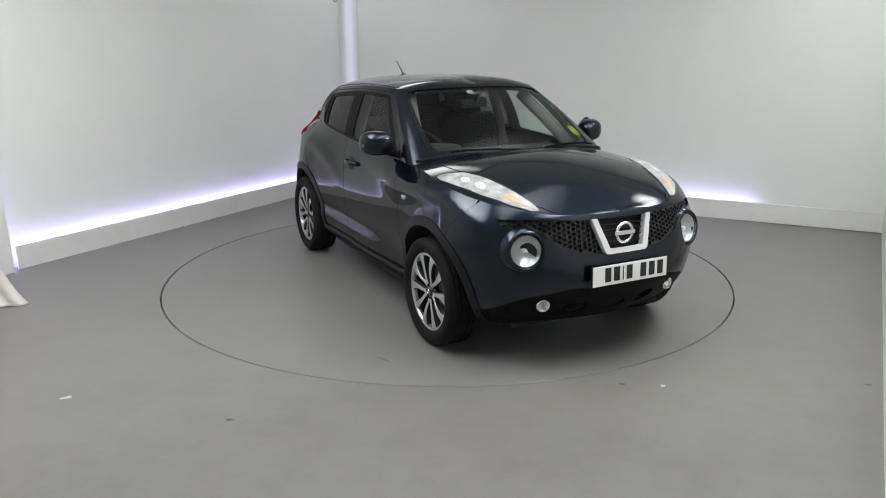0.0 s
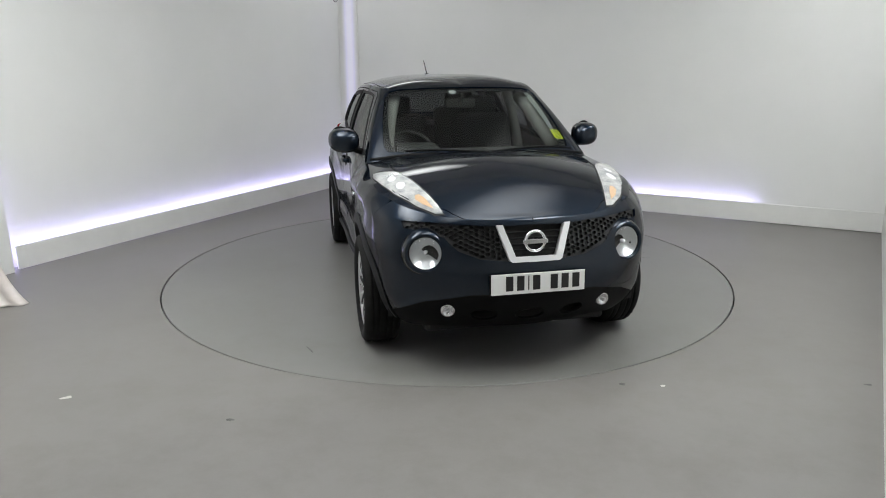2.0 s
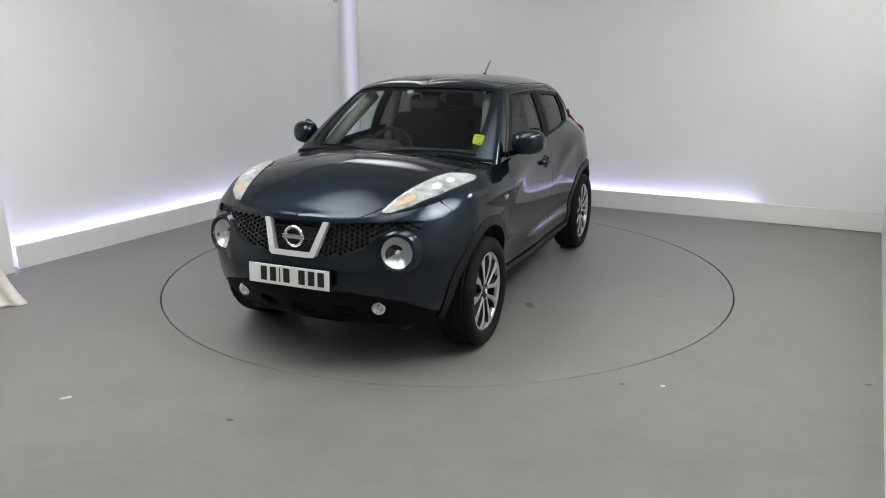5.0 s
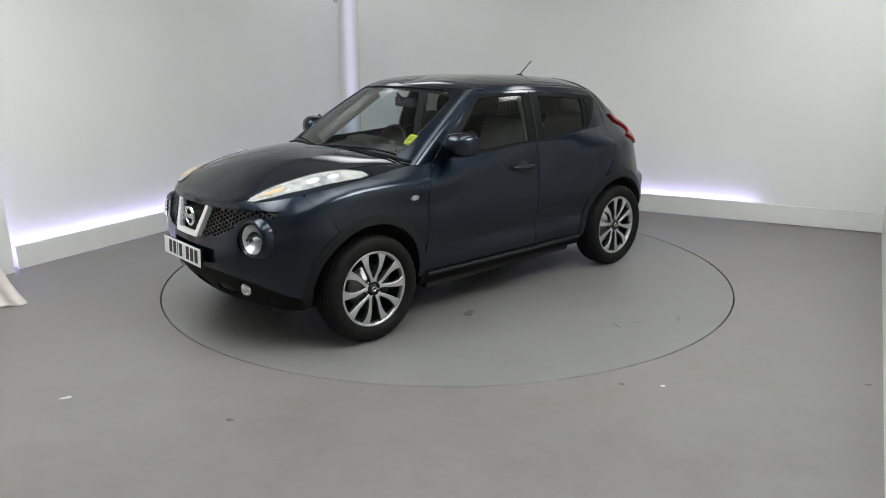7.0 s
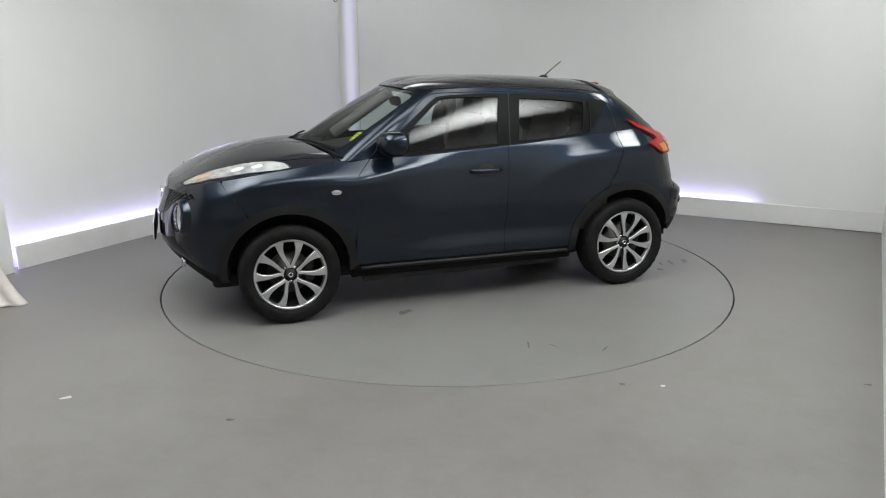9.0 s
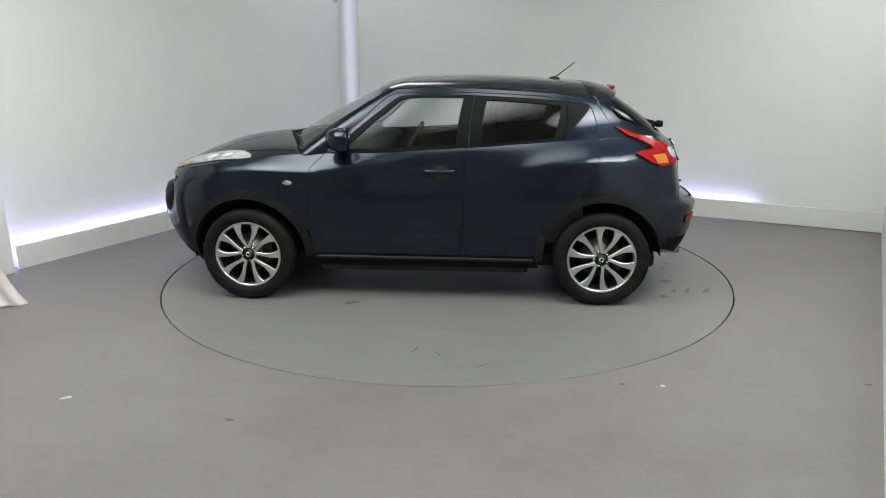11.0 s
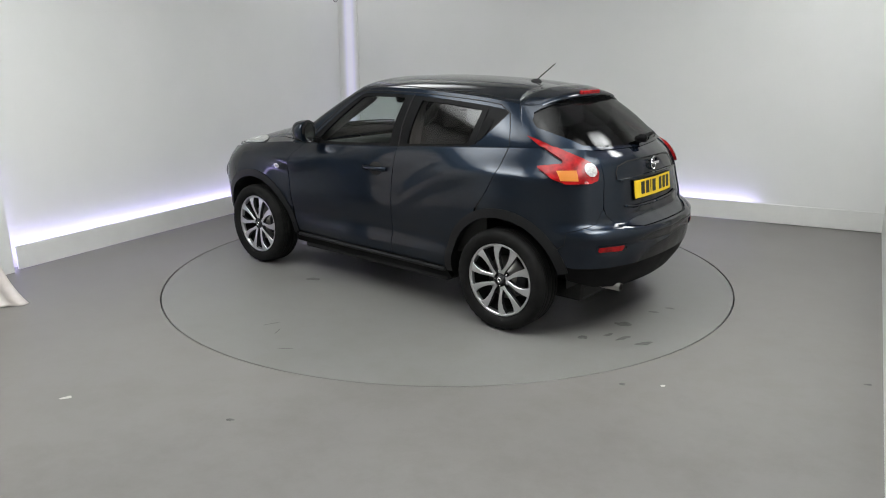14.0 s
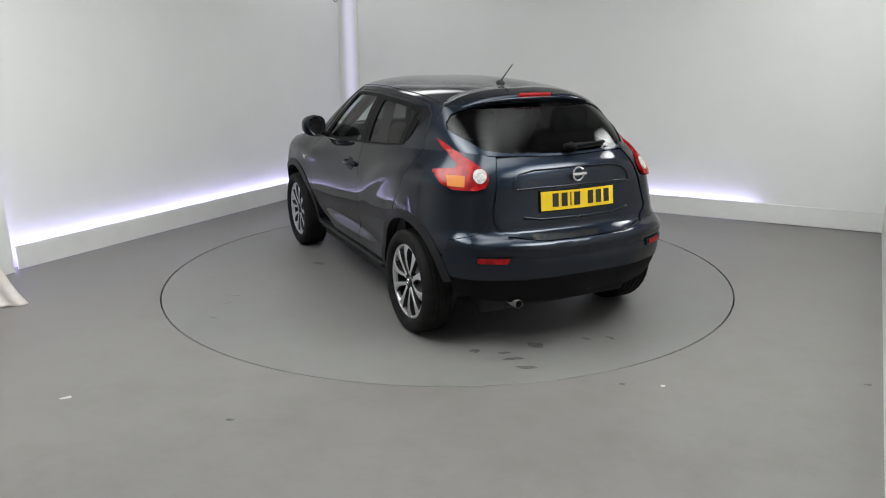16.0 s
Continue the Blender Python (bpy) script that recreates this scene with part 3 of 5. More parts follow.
def joined(*datas):
    V, F, N = [], [], []
    for d in datas:
        k = len(V)
        V += d[0]
        F += [tuple(i + k for i in q) for q in d[1]]
        if len(d) > 2:
            N += d[2]
    return (V, F, N) if N else (V, F)


def weld(name, data, dist=1e-4):
    bm = bmesh.new()
    vs = [bm.verts.new(v) for v in data[0]]
    for f in data[1]:
        try:
            bm.faces.new([vs[i] for i in f])
        except ValueError:
            pass
    near = [v for v in bm.verts if abs(v.co.y) < 1e-4]
    bmesh.ops.remove_doubles(bm, verts=near, dist=dist)
    me = bpy.data.meshes.new(name)
    bm.to_mesh(me)
    bm.free()
    me.shade_smooth()
    return me


def both(name, data, material, parent, label=""):
    """A part on the left and its mirror image on the right."""
    a = part(name, mesh_from(name, *data), material, parent, label)
    b = part(name, mesh_from(name, *flipped(data)), material, parent, label)
    return a, b


def whole(name, data, material, parent, label=""):
    """A part that crosses the middle."""
    both_sides = joined(data, flipped(data))
    if name in ("windscreen", "rear_window"):
        both_sides = both_sides[:2]
    me = mesh_from(name, *both_sides) if len(both_sides) > 2 else weld(name, both_sides)
    return part(name, me, material, parent, label)


def circle(cx, cy, r, n=40, a0=0.0, a1=360.0, ry=None):
    k = n if a1 - a0 < 360 else n
    return [(cx + r * math.cos(radians(a0 + (a1 - a0) * i / (k - (a1 - a0 < 360)))), cy + (ry or r) * math.sin(radians(a0 + (a1 - a0) * i / (k - (a1 - a0 < 360))))) for i in range(k)]


car = thing("car", "dark blue metallic crossover car with alloy wheels on the turntable", "car")

# ---- the unbroken shell, to lay lamps and trim on
grid_lower, grid_f = cut([(0, 0.22), (S_END, 0.22), (S_END, 1.0), (S_END, 1.15)] + [(s, float(TOP(s))) for s in np.linspace(S_END, 0, 80)], (), 0.04)
shell = [(lower(grid_lower), grid_f)]
for chart, box in ((bonnet, [(0, 0), (S_COWL, 0), (S_COWL, 1), (0, 1)]), (green, [(0, 0), (R_END, 0), (R_END, 0.5), (0, 0.5)]), (roof, [(0, 0), (R_END, 0), (R_END, 1), (0, 1)])):
    P, F = cut(box, (), 0.05)
    shell.append((chart(P), F))
SV, SF = [], []
for v, f in shell:
    for sg in (1, -1):
        k = len(SV)
        SV += [Vector((a, b * sg, c)) for a, b, c in v]
        SF += [tuple(int(i) + k for i in q) for q in f]
TREE = BVHTree.FromPolygons(SV, SF)


def drape(poly, out, origin, across, holes=(), step=0.02, off=0.004, depth=0.012, back=0.0):
    """A polygon in the plane (across, up) through origin, laid on the shell from outside along -out."""
    out, across, origin = Vector(out).normalized(), Vector(across).normalized(), Vector(origin)
    up = out.cross(across)
    if up.z < 0 or (abs(up.z) < 1e-3 and up.x < 0):
        up = -up
    P, F = cut(poly, holes, step)
    V, N, ok = [], [], []
    for u, v in P:
        o = origin + across * float(u) + up * float(v) + out * 3.0
        hit, n, _, _ = TREE.ray_cast(o, -out, 6.0)
        if hit is None:
            V.append((0, 0, 0)), N.append((0, 0, 1)), ok.append(False)
            continue
        if n.dot(out) < 0:
            n = -n
        V.append(tuple(hit + n * off)), N.append(tuple(n)), ok.append(True)
    V, N, ok = np.array(V), np.array(N), np.array(ok)
    F = np.array([f for f in F if all(ok[i] for i in f)])
    F = orient(V, F, N)
    rv, rf = rim_faces(V, F, N, depth)
    return [tuple(v) for v in V] + [tuple(v) for v in rv], [tuple(int(i) for i in f) for f in F] + rf


def tube(pts, r, n=8, closed=False, taper=None, flat=1.0):
    """A round bar along points."""
    pts = [Vector(p) for p in pts]
    V, F = [], []
    m = len(pts)
    for i, p in enumerate(pts):
        a = pts[i - 1] if (i > 0 or closed) else p
        b = pts[(i + 1) % m] if (i < m - 1 or closed) else p
        d = (b - a).normalized()
        side = d.cross(Vector((0, 0, 1)))
        if side.length < 1e-3:
            side = d.cross(Vector((1, 0, 0)))
        side.normalize()
        up = side.cross(d)
        k = r if taper is None else r + (taper - r) * i / (m - 1)
        for j in range(n):
            a = 2 * math.pi * j / n
            V.append(tuple(p + side * (k * math.cos(a)) + up * (k * flat * math.sin(a))))
    for i in range(m if closed else m - 1):
        for j in range(n):
            q = (i + 1) % m
            F.append((i * n + j, i * n + (j + 1) % n, q * n + (j + 1) % n, q * n + j))
    if not closed:
        F.append(tuple(range(n - 1, -1, -1)))
        F.append(tuple((m - 1) * n + j for j in range(n)))
    return V, F


def chart_line(chart, pts, r, step=0.03, off=0.0):
    d = []
    for i in range(len(pts) - 1):
        a, b = np.array(pts[i], float), np.array(pts[i + 1], float)
        n = max(1, int(np.linalg.norm(b - a) / step))
        d += [a + (b - a) * k / n for k in range(n)]
    d.append(np.array(pts[-1], float))
    V, _ = lift(chart, np.array(d), off)
    return tube(V, r, 6)


def lathe(profile, n=48, axis="y", at=(0, 0, 0)):
    """Turns (radius, offset) rows about the axis."""
    V, F = [], []
    m = len(profile)
    for i in range(n):
        a = 2 * math.pi * i / n
        for r, h in profile:
            p = (r * math.cos(a), h, r * math.sin(a)) if axis == "y" else (h, r * math.cos(a), r * math.sin(a))
            V.append((p[0] + at[0], p[1] + at[1], p[2] + at[2]))
    for i in range(n):
        j = (i + 1) % n
        for k in range(m - 1):
            F.append((i * m + k, j * m + k, j * m + k + 1, i * m + k + 1))
    return V, F


# ---- lower body panels
HUB_F, HUB_R, HUB_Z, ARCH = 1.386, -1.144, 0.334, 0.452
G = 0.0026                                     # half a panel gap


def side_pts(pts):
    return [(s_of_x(x), z) for x, z in pts]


def arch_pts(hub, a0, a1, r=ARCH, n=28):
    return side_pts([(hub + r * math.cos(radians(a0 + (a1 - a0) * i / n)), HUB_Z + r * math.sin(radians(a0 + (a1 - a0) * i / n))) for i in range(n + 1)])


def top_pts(s0, s1, n=24):
    return [(s, float(TOP(s))) for s in np.linspace(s0, s1, n)]


# front bumper with openings for grille and lamps
LAMP_S, LAMP_Z = s_of_front(0.585), 0.715
s_b = s_of_x(1.80)
fy = s_of_front
bumper_edge = [(0, 0.503), (fy(0.35), 0.496), (fy(0.60), 0.440), (s_of_x(1.94), 0.372), (s_of_x(1.86), 0.345)] + arch_pts(HUB_F, 2, 58, n=16) + [(s_of_x(1.66), 0.80), (s_of_x(1.80), 0.94)]
grille_hole = [(0, 0.672), (fy(0.13), 0.676), (fy(0.30), 0.692), (fy(0.42), 0.735), (fy(0.50), 0.802), (fy(0.60), 0.832), (fy(0.70), 0.836), (fy(0.725), 0.872), (fy(0.62), 0.876), (fy(0.40), 0.868), (fy(0.2), 0.858), (0, 0.855)]
lamp_hole = circle(LAMP_S, LAMP_Z, 0.098)
# the grille opening reaches the middle, so it is cut as a notch
half_outer = bumper_edge + top_pts(s_of_x(1.82), 0.004, 20) + [(0, 0.885), (0, 0.862)] + list(reversed(grille_hole[1:-1])) + [(0, 0.672)]
data = panel_data(lower, half_outer, [lamp_hole], 0.03)
whole("front_bumper", data, M_PAINT, car)
low_outer = [(0, 0.235), (fy(0.45), 0.235), (fy(0.66), 0.238), (s_of_x(1.92), 0.238), (s_of_x(1.835), 0.24), (s_of_x(1.83), 0.28), (s_of_x(1.845), 0.338)] + list(reversed([(p[0], p[1] - 0.004) for p in bumper_edge[:5]]))
ovals = [circle(fy(0.27), 0.345, 0.082, 24, ry=0.044)]
notch = [(0, 0.303)] + [(s, z) for s, z in circle(0, 0.345, 0.085, 13, -90, 90, ry=0.042)][1:-1] + [(0, 0.387)]
fog_hole = circle(fy(0.485), 0.385, 0.043, 24)
low_half = low_outer + list(reversed(notch))
data = panel_data(lower, low_half, ovals + [fog_hole], 0.03, off=-0.006)
whole("lower_grille", data, M_BLACK, car, "black plastic lower bumper with oval air openings")
# dark sheet added behind the bumper openings in place of their shade
whole("shade_backing", panel_data(lower, [(0, 0.24), (s_of_x(1.86), 0.28), (s_of_x(1.86), 0.94), (fy(0.6), 0.91), (0, 0.88)], (), 0.06, off=-0.085, depth=0), M_SEAL_SHADE, car)

# wings, doors, quarters
wing = side_pts([(1.80 - G, 0.94), (1.66 - G, 0.80)]) + arch_pts(HUB_F, 59, 163, n=22) + side_pts([(0.928 + G, 0.55), (0.931 + G, 0.75), (0.935 + G, 0.88), (0.90 + G, 0.97), (0.80 + G, 1.064)]) + top_pts(s_of_x(0.805), s_of_x(1.80), 24)
wings = both("wing", panel_data(lower, wing, (), 0.03), M_PAINT, car)
fdoor = side_pts([(0.928 - G, 0.335), (0.928 - G, 0.55), (0.931 - G, 0.75), (0.935 - G, 0.88), (0.90 - G, 0.97), (0.80 - G, 1.064)]) + top_pts(s_of_x(0.79), s_of_x(-0.19 + G), 30) + side_pts([(-0.155 + G, 0.335)])
fdoors = both("front_door", panel_data(lower, fdoor, (), 0.03), M_PAINT, car)
rdoor = [(s, z) for s, z in side_pts([(-0.155 - G, 0.335)])] + top_pts(s_of_x(-0.19 - G), s_of_x(-1.10 + G), 24) + side_pts([(-1.105 + G, 1.05), (-1.04 + G, 0.90), (-0.955, 0.785)]) + list(reversed(arch_pts(HUB_R, 62, 8, r=ARCH, n=20)))[::-1] + side_pts([(-0.665, 0.335)])
rdoors = both("rear_door", panel_data(lower, rdoor, (), 0.03), M_PAINT, car)
ry_ = s_of_rear
quarter = top_pts(s_of_x(-1.10 - G), ry_(0.56), 24) + [(ry_(0.575), 1.00), (ry_(0.60), 0.83), (ry_(0.66), 0.745), (s_of_x(-1.58), 0.70), (s_of_x(-1.57), 0.62), (s_of_x(-1.54), 0.605)] + arch_pts(HUB_R, 146, 67, n=18) + side_pts([(-0.965 - 2 * G, 0.785), (-1.04 - G, 0.90), (-1.105 - G, 1.05)])
quarters = both("quarter_panel", panel_data(lower, quarter, (), 0.03), M_PAINT, car)
gate = [(ry_(0.56) + 0.008, float(TOP(ry_(0.55))))] + top_pts(ry_(0.55), S_END, 14)[1:] + [(S_END, 0.705), (ry_(0.30), 0.705), (ry_(0.50), 0.73), (ry_(0.575), 0.79), (ry_(0.595) + 0.008, 0.84), (ry_(0.57) + 0.008, 1.0)]
tailgate = whole("tailgate", panel_data(lower, gate, (), 0.03, off=-0.006), M_PAINT, car)
rbump = [(S_END, 0.480), (S_END, 0.698), (ry_(0.30), 0.698), (ry_(0.50), 0.722), (ry_(0.578), 0.782), (ry_(0.602), 0.825), (ry_(0.661), 0.741), (s_of_x(-1.582), 0.696), (s_of_x(-1.574), 0.62), (s_of_x(-1.545), 0.60)] + arch_pts(HUB_R, 148, 160, n=6) + [(s_of_x(-1.62), 0.478), (ry_(0.45), 0.474)]
whole("rear_bumper", panel_data(lower, rbump, (), 0.03, off=0.001), M_PAINT, car)
rlow = [(S_END, 0.30), (S_END, 0.476), (ry_(0.45), 0.470), (s_of_x(-1.62), 0.474), (s_of_x(-1.575), 0.480), (s_of_x(-1.600), 0.39), (ry_(0.66), 0.34), (ry_(0.40), 0.30)]
whole("lower_bumper", panel_data(lower, rlow, (), 0.03, off=-0.004), M_BLACK, car, "black plastic lower rear bumper")
# near-black sheet added behind the panels, the gaps' shade as colour
lin = [(s_of_x(0.96), 0.33)] + [(s_of_x(-0.74), 0.33)] + arch_pts(HUB_R, 20, 150, r=0.470, n=14) + [(s_of_x(-1.56), 0.45), (S_END, 0.45), (S_END, 1.13)] + [(s, float(TOP(s)) - 0.02) for s in np.linspace(S_END - 0.05, s_of_x(1.6), 40)] + arch_pts(HUB_F, 60, 164, r=0.470, n=14)
whole("shade_backing", panel_data(lower, lin, (), 0.06, off=-0.022, depth=0), M_SEAL_SHADE, car)

# sills and arch lips
sill = side_pts([(0.96, 0.25), (0.94, 0.332), (0.5, 0.336), (-0.5, 0.336), (-0.68, 0.332), (-0.70, 0.25)])
both("sill", panel_data(lower, sill, (), 0.03, off=0.008, depth=0.03), M_BLACK, car, "black plastic sill cover")
both("sill_strip", chart_line(lower, side_pts([(0.90, 0.318), (0.4, 0.324), (-0.67, 0.318)]), 0.015, off=0.014), M_LIP, car)
for hub, lo, hi in ((HUB_F, -6, 183), (HUB_R, -3, 166)):
    lip = arch_pts(hub, lo, hi, r=0.470, n=44) + list(reversed(arch_pts(hub, lo, hi, r=0.412, n=44)))
    both("arch_trim", panel_data(lower, lip, (), 0.022, off=0.007, depth=0.05), M_LIP, car, "dark grey plastic wheel arch lip")


def housing(hub, lo, hi):
    """Dark bucket over a wheel."""
    V, F = [], []
    for i in range(25):
        deg = lo + (hi - lo) * i / 24
        a = radians(deg)
        x = hub + 0.428 * math.cos(a)
        edge = float(np.interp(-x, -_sp[:, 0], _sp[:, 1])) - 0.04
        for y in (min(0.85 if 8 < deg < 172 else 0.775, edge - 0.01), 0.56):
            V.append((hub + 0.428 * math.cos(a), y, HUB_Z + 0.428 * math.sin(a)))
    for i in range(24):
        F.append((2 * i, 2 * i + 1, 2 * i + 3, 2 * i + 2))
    V.append((hub, 0.56, HUB_Z))
    for i in range(24):
        F.append((2 * i + 1, 50, 2 * i + 3))
    return V, F


for hub, lo, hi in ((HUB_F, -6, 188), (HUB_R, -8, 180)):
    both("wheel_housing", housing(hub, lo, hi), M_SEAL_SHADE, car)
part("underbody", box_bm((3.45, 1.10, 0.12), (0.15, 0, 0.255), 0.03), M_SEAL_SHADE, car)
part("underbody", box_bm((1.52, 1.50, 0.10), (0.12, 0, 0.25), 0.02), M_SEAL_SHADE, car)

# ---- bonnet and wing tops
hood = [(0.004, 0.03), (fy(0.40), 0.03), (fy(0.46), 0.09), (fy(0.58), 0.17), (s_of_x(1.75), 0.205), (s_of_x(1.386), 0.20), (s_of_x(1.15), 0.15), (S_COWL, 0.08), (S_COWL, 1.0), (0.004, 1.0)]
whole("bonnet", panel_data(bonnet, hood, (), 0.04), M_PAINT, car)
top = [(fy(0.40), 0.0), (fy(0.41), 0.02), (fy(0.465), 0.078), (fy(0.585), 0.157), (s_of_x(1.75), 0.193), (s_of_x(1.386), 0.188), (s_of_x(1.15), 0.138), (S_COWL, 0.068), (S_COWL, 0.0)]
both("wing_top", panel_data(bonnet, top, (), 0.03), M_PAINT, car)
# same dark sheet under the bonnet's gaps
whole("shade_backing", panel_data(bonnet, [(0.01, 0), (S_COWL, 0), (S_COWL, 1), (0.01, 1)], (), 0.06, off=-0.02, depth=0), M_SEAL_SHADE, car)
whole("bonnet_lip", panel_data(bonnet, [(0.0, 0.0), (fy(0.40), 0.0), (fy(0.40), 0.026), (0.0, 0.026)], (), 0.03), M_PAINT, car)

# ---- greenhouse
RX = {round(v, 3): ring_r[i] for i, (k, v) in enumerate(ring_knots) if k == "x"}
gs = np.array([(r, v) for r in np.linspace(0, R_END, 260) for v in np.linspace(0, 0.5, 41)])
gq = green(gs)


def on_side(pts):
    """Side-view points (x, z) as places on the greenhouse."""
    out = []
    k = (gs[:, 0] > ring_r[3] * 0.6) & (gs[:, 0] < ring_r[11])
    for x, z in pts:
        i = np.argmin((gq[k][:, 0] - x) ** 2 + (gq[k][:, 2] - z) ** 2)
        p = gs[k][i].copy()
        for _ in range(6):
            q = green(p[None])[0]
            J = np.stack([(green(p[None] + [1e-3, 0])[0] - q) / 1e-3, (green(p[None] + [0, 1e-3])[0] - q) / 1e-3], 1)[[0, 2]]
            st = np.linalg.lstsq(J, np.array([x - q[0], z - q[2]]), rcond=None)[0]
            p = np.clip(p + np.clip(st, -0.05, 0.05), [0, 0.0], [R_END, 0.5])
        out.append(tuple(p))
    return out


DLO = on_side(rounded([(0.765, 1.068), (0.40, 1.076), (-0.12, 1.106), (-0.60, 1.138), (-0.84, 1.160), (-0.93, 1.235), (-1.055, 1.385), (-0.88, 1.410), (-0.55, 1.438), (-0.18, 1.456), (0.18, 1.456), (0.295, 1.445), (0.38, 1.385)], 0.03, 3))
WIN_F = on_side(rounded([(0.665, 1.092), (0.30, 1.100), (-0.115, 1.122), (-0.165, 1.440), (0.17, 1.440), (0.275, 1.430), (0.37, 1.352)], 0.012, 3))
WIN_R = on_side(rounded([(-0.275, 1.132), (-0.60, 1.152), (-0.795, 1.172), (-0.845, 1.385), (-0.60, 1.410), (-0.325, 1.426)], 0.012, 3))
WS = [(0.0, 0.03), (ring_r[2] - 0.06, 0.03), (ring_r[2] + 0.02, 0.035), (ring_r[3] - 0.105, 0.055), (ring_r[3] - 0.090, 0.09), (ring_r[3] - 0.068, 0.30), (ring_r[3] - 0.062, 0.44), (ring_r[3] - 0.09, 0.47), (ring_r[2], 0.48), (0.0, 0.485)]
RW = [(R_END, 0.02), (ring_r[12], 0.022), (ring_r[11], 0.045), (ring_r[10] + 0.05, 0.14), (ring_r[10] - 0.065, 0.24), (ring_r[10] - 0.075, 0.32), (ring_r[10] - 0.035, 0.42), (ring_r[10] + 0.03, 0.455), (ring_r[11], 0.472), (ring_r[12], 0.48), (R_END, 0.48)]
frame_outer = [(0.0, 0.0), (R_END, 0.0), (R_END, 0.02)] + RW[1:-1] + [(R_END, 0.48), (R_END, 0.5), (0.0, 0.5), (0.0, 0.485)] + list(reversed(WS[1:-1])) + [(0.0, 0.03)]
whole("pillar_frame", panel_data(green, frame_outer, [DLO], 0.03), M_PAINT, car)
both("window_surround", panel_data(green, DLO, [WIN_F, WIN_R], 0.03, off=-0.003), M_GLOSSBLACK, car, "gloss black window surround")


def shrink(poly, d):
    c = np.mean(np.array(poly), 0)
    return [tuple(c + (np.array(p) - c) * (1 + d / max(1e-6, np.linalg.norm(np.array(p) - c)))) for p in poly]


def pane(obs):
    for ob in obs:
        ob.visible_shadow = False
    return obs


pane(both("side_window", panel_data(green, shrink(WIN_F, 0.004), (), 0.03, off=-0.012, depth=0), M_GLASS, car, "clear front side window"))
pane(both("side_window", panel_data(green, shrink(WIN_R, 0.004), (), 0.03, off=-0.012, depth=0), M_TINT, car, "dark tinted rear side window"))
pane([whole("windscreen", panel_data(green, [(0.0, 0.027)] + [(p[0], p[1]) for p in WS[1:-1]] + [(0.0, 0.488)], (), 0.03, off=-0.009, depth=0), M_SCREEN, car, "clear raked windscreen")])
pane([whole("rear_window", panel_data(green, [(R_END, 0.018)] + [(p[0], p[1]) for p in RW[1:-1]] + [(R_END, 0.482)], (), 0.03, off=-0.008, depth=0), M_REARGLASS, car, "dark tinted rear window")])
# black printed border of the windscreen
WSI = [(0.0, 0.05), (ring_r[2] - 0.06, 0.05), (ring_r[2] + 0.01, 0.055), (ring_r[3] - 0.14, 0.075), (ring_r[3] - 0.122, 0.10), (ring_r[3] - 0.098, 0.30), (ring_r[3] - 0.090, 0.43), (ring_r[3] - 0.115, 0.455), (ring_r[2], 0.463), (0.0, 0.467)]
border = [(0.0, 0.024)] + WS[1:-1] + [(0.0, 0.49)] + list(reversed(WSI))
whole("windscreen_border", panel_data(green, border, (), 0.03, off=-0.017, depth=0), M_GLOSSBLACK, car, "black windscreen border")
# inside of the pillars
both("pillar_trim", panel_data(green, [(ring_r[3] + 0.01, 0.03), (ring_r[10] - 0.10, 0.03), (ring_r[10] - 0.10, 0.484), (ring_r[3] - 0.03, 0.484)], [DLO], 0.05, off=-0.03, depth=0), M_TRIM, car)
whole("roof_panel", panel_data(roof, [(0, 0), (R_END, 0), (R_END, 1), (0, 1)], (), 0.045, depth=0), M_PAINT, car)
whole("headlining", panel_data(roof, [(0, 0), (R_END, 0), (R_END, 1), (0, 1)], (), 0.08, off=-0.035, depth=0), M_HEAD, car, "pale grey headlining")
# seams and door shut lines, drawn on as thin dark tubes
seam_top = on_side([(0.80, 1.075), (0.55, 1.29), (0.37, 1.445), (0.30, 1.468), (0.0, 1.474), (-0.4, 1.466), (-0.75, 1.444), (-0.97, 1.42), (-1.05, 1.37), (-1.09, 1.25), (-1.10, 1.175)])
both("door_shut_line", chart_line(green, seam_top, 0.0032), M_SEAL_SHADE, car)
both("roof_seam", chart_line(roof, [(ring_r[3] + 0.02, 0.03), (ring_r[6], 0.05), (ring_r[8], 0.05), (ring_r[9] + 0.05, 0.05)], 0.0035), M_SEAL_SHADE, car)
both("door_shut_line", chart_line(green, on_side([(-0.205, 1.105), (-0.245, 1.46)]), 0.004), M_SEAL_SHADE, car)

# ---- grille, badge and plates
def hexes(y0, y1, z0, z1, a=0.020, gap=0.0050):
    """Hexagon outlines on the nose, in (arc, height)."""
    out = []
    dy, dz = a * 1.5, a * 0.62
    i = 0
    y = y0
    while y < y1:
        z = z0 + (dz if i % 2 else 0)
        while z < z1:
            out.append([(y + (a - gap) * math.cos(radians(60 * k)), z + (a - gap) * 0.70 * math.sin(radians(60 * k))) for k in range(6)])
            z += 2 * dz
        y += dy
        i += 1
    return out


gr_poly = [(fy(0.125), 0.674), (fy(0.30), 0.690), (fy(0.42), 0.733), (fy(0.50), 0.800), (fy(0.60), 0.830), (fy(0.70), 0.834), (fy(0.725), 0.874), (fy(0.62), 0.879), (fy(0.40), 0.872), (fy(0.18), 0.862)]
cells = [h for h in hexes(fy(0.14), fy(0.73), 0.67, 0.90) if inside(gr_poly, h).all()]
both("grille_mesh", panel_data(lower, gr_poly, cells, 0.05, off=-0.016, depth=0.018), M_MESH, car, "black honeycomb grille mesh")
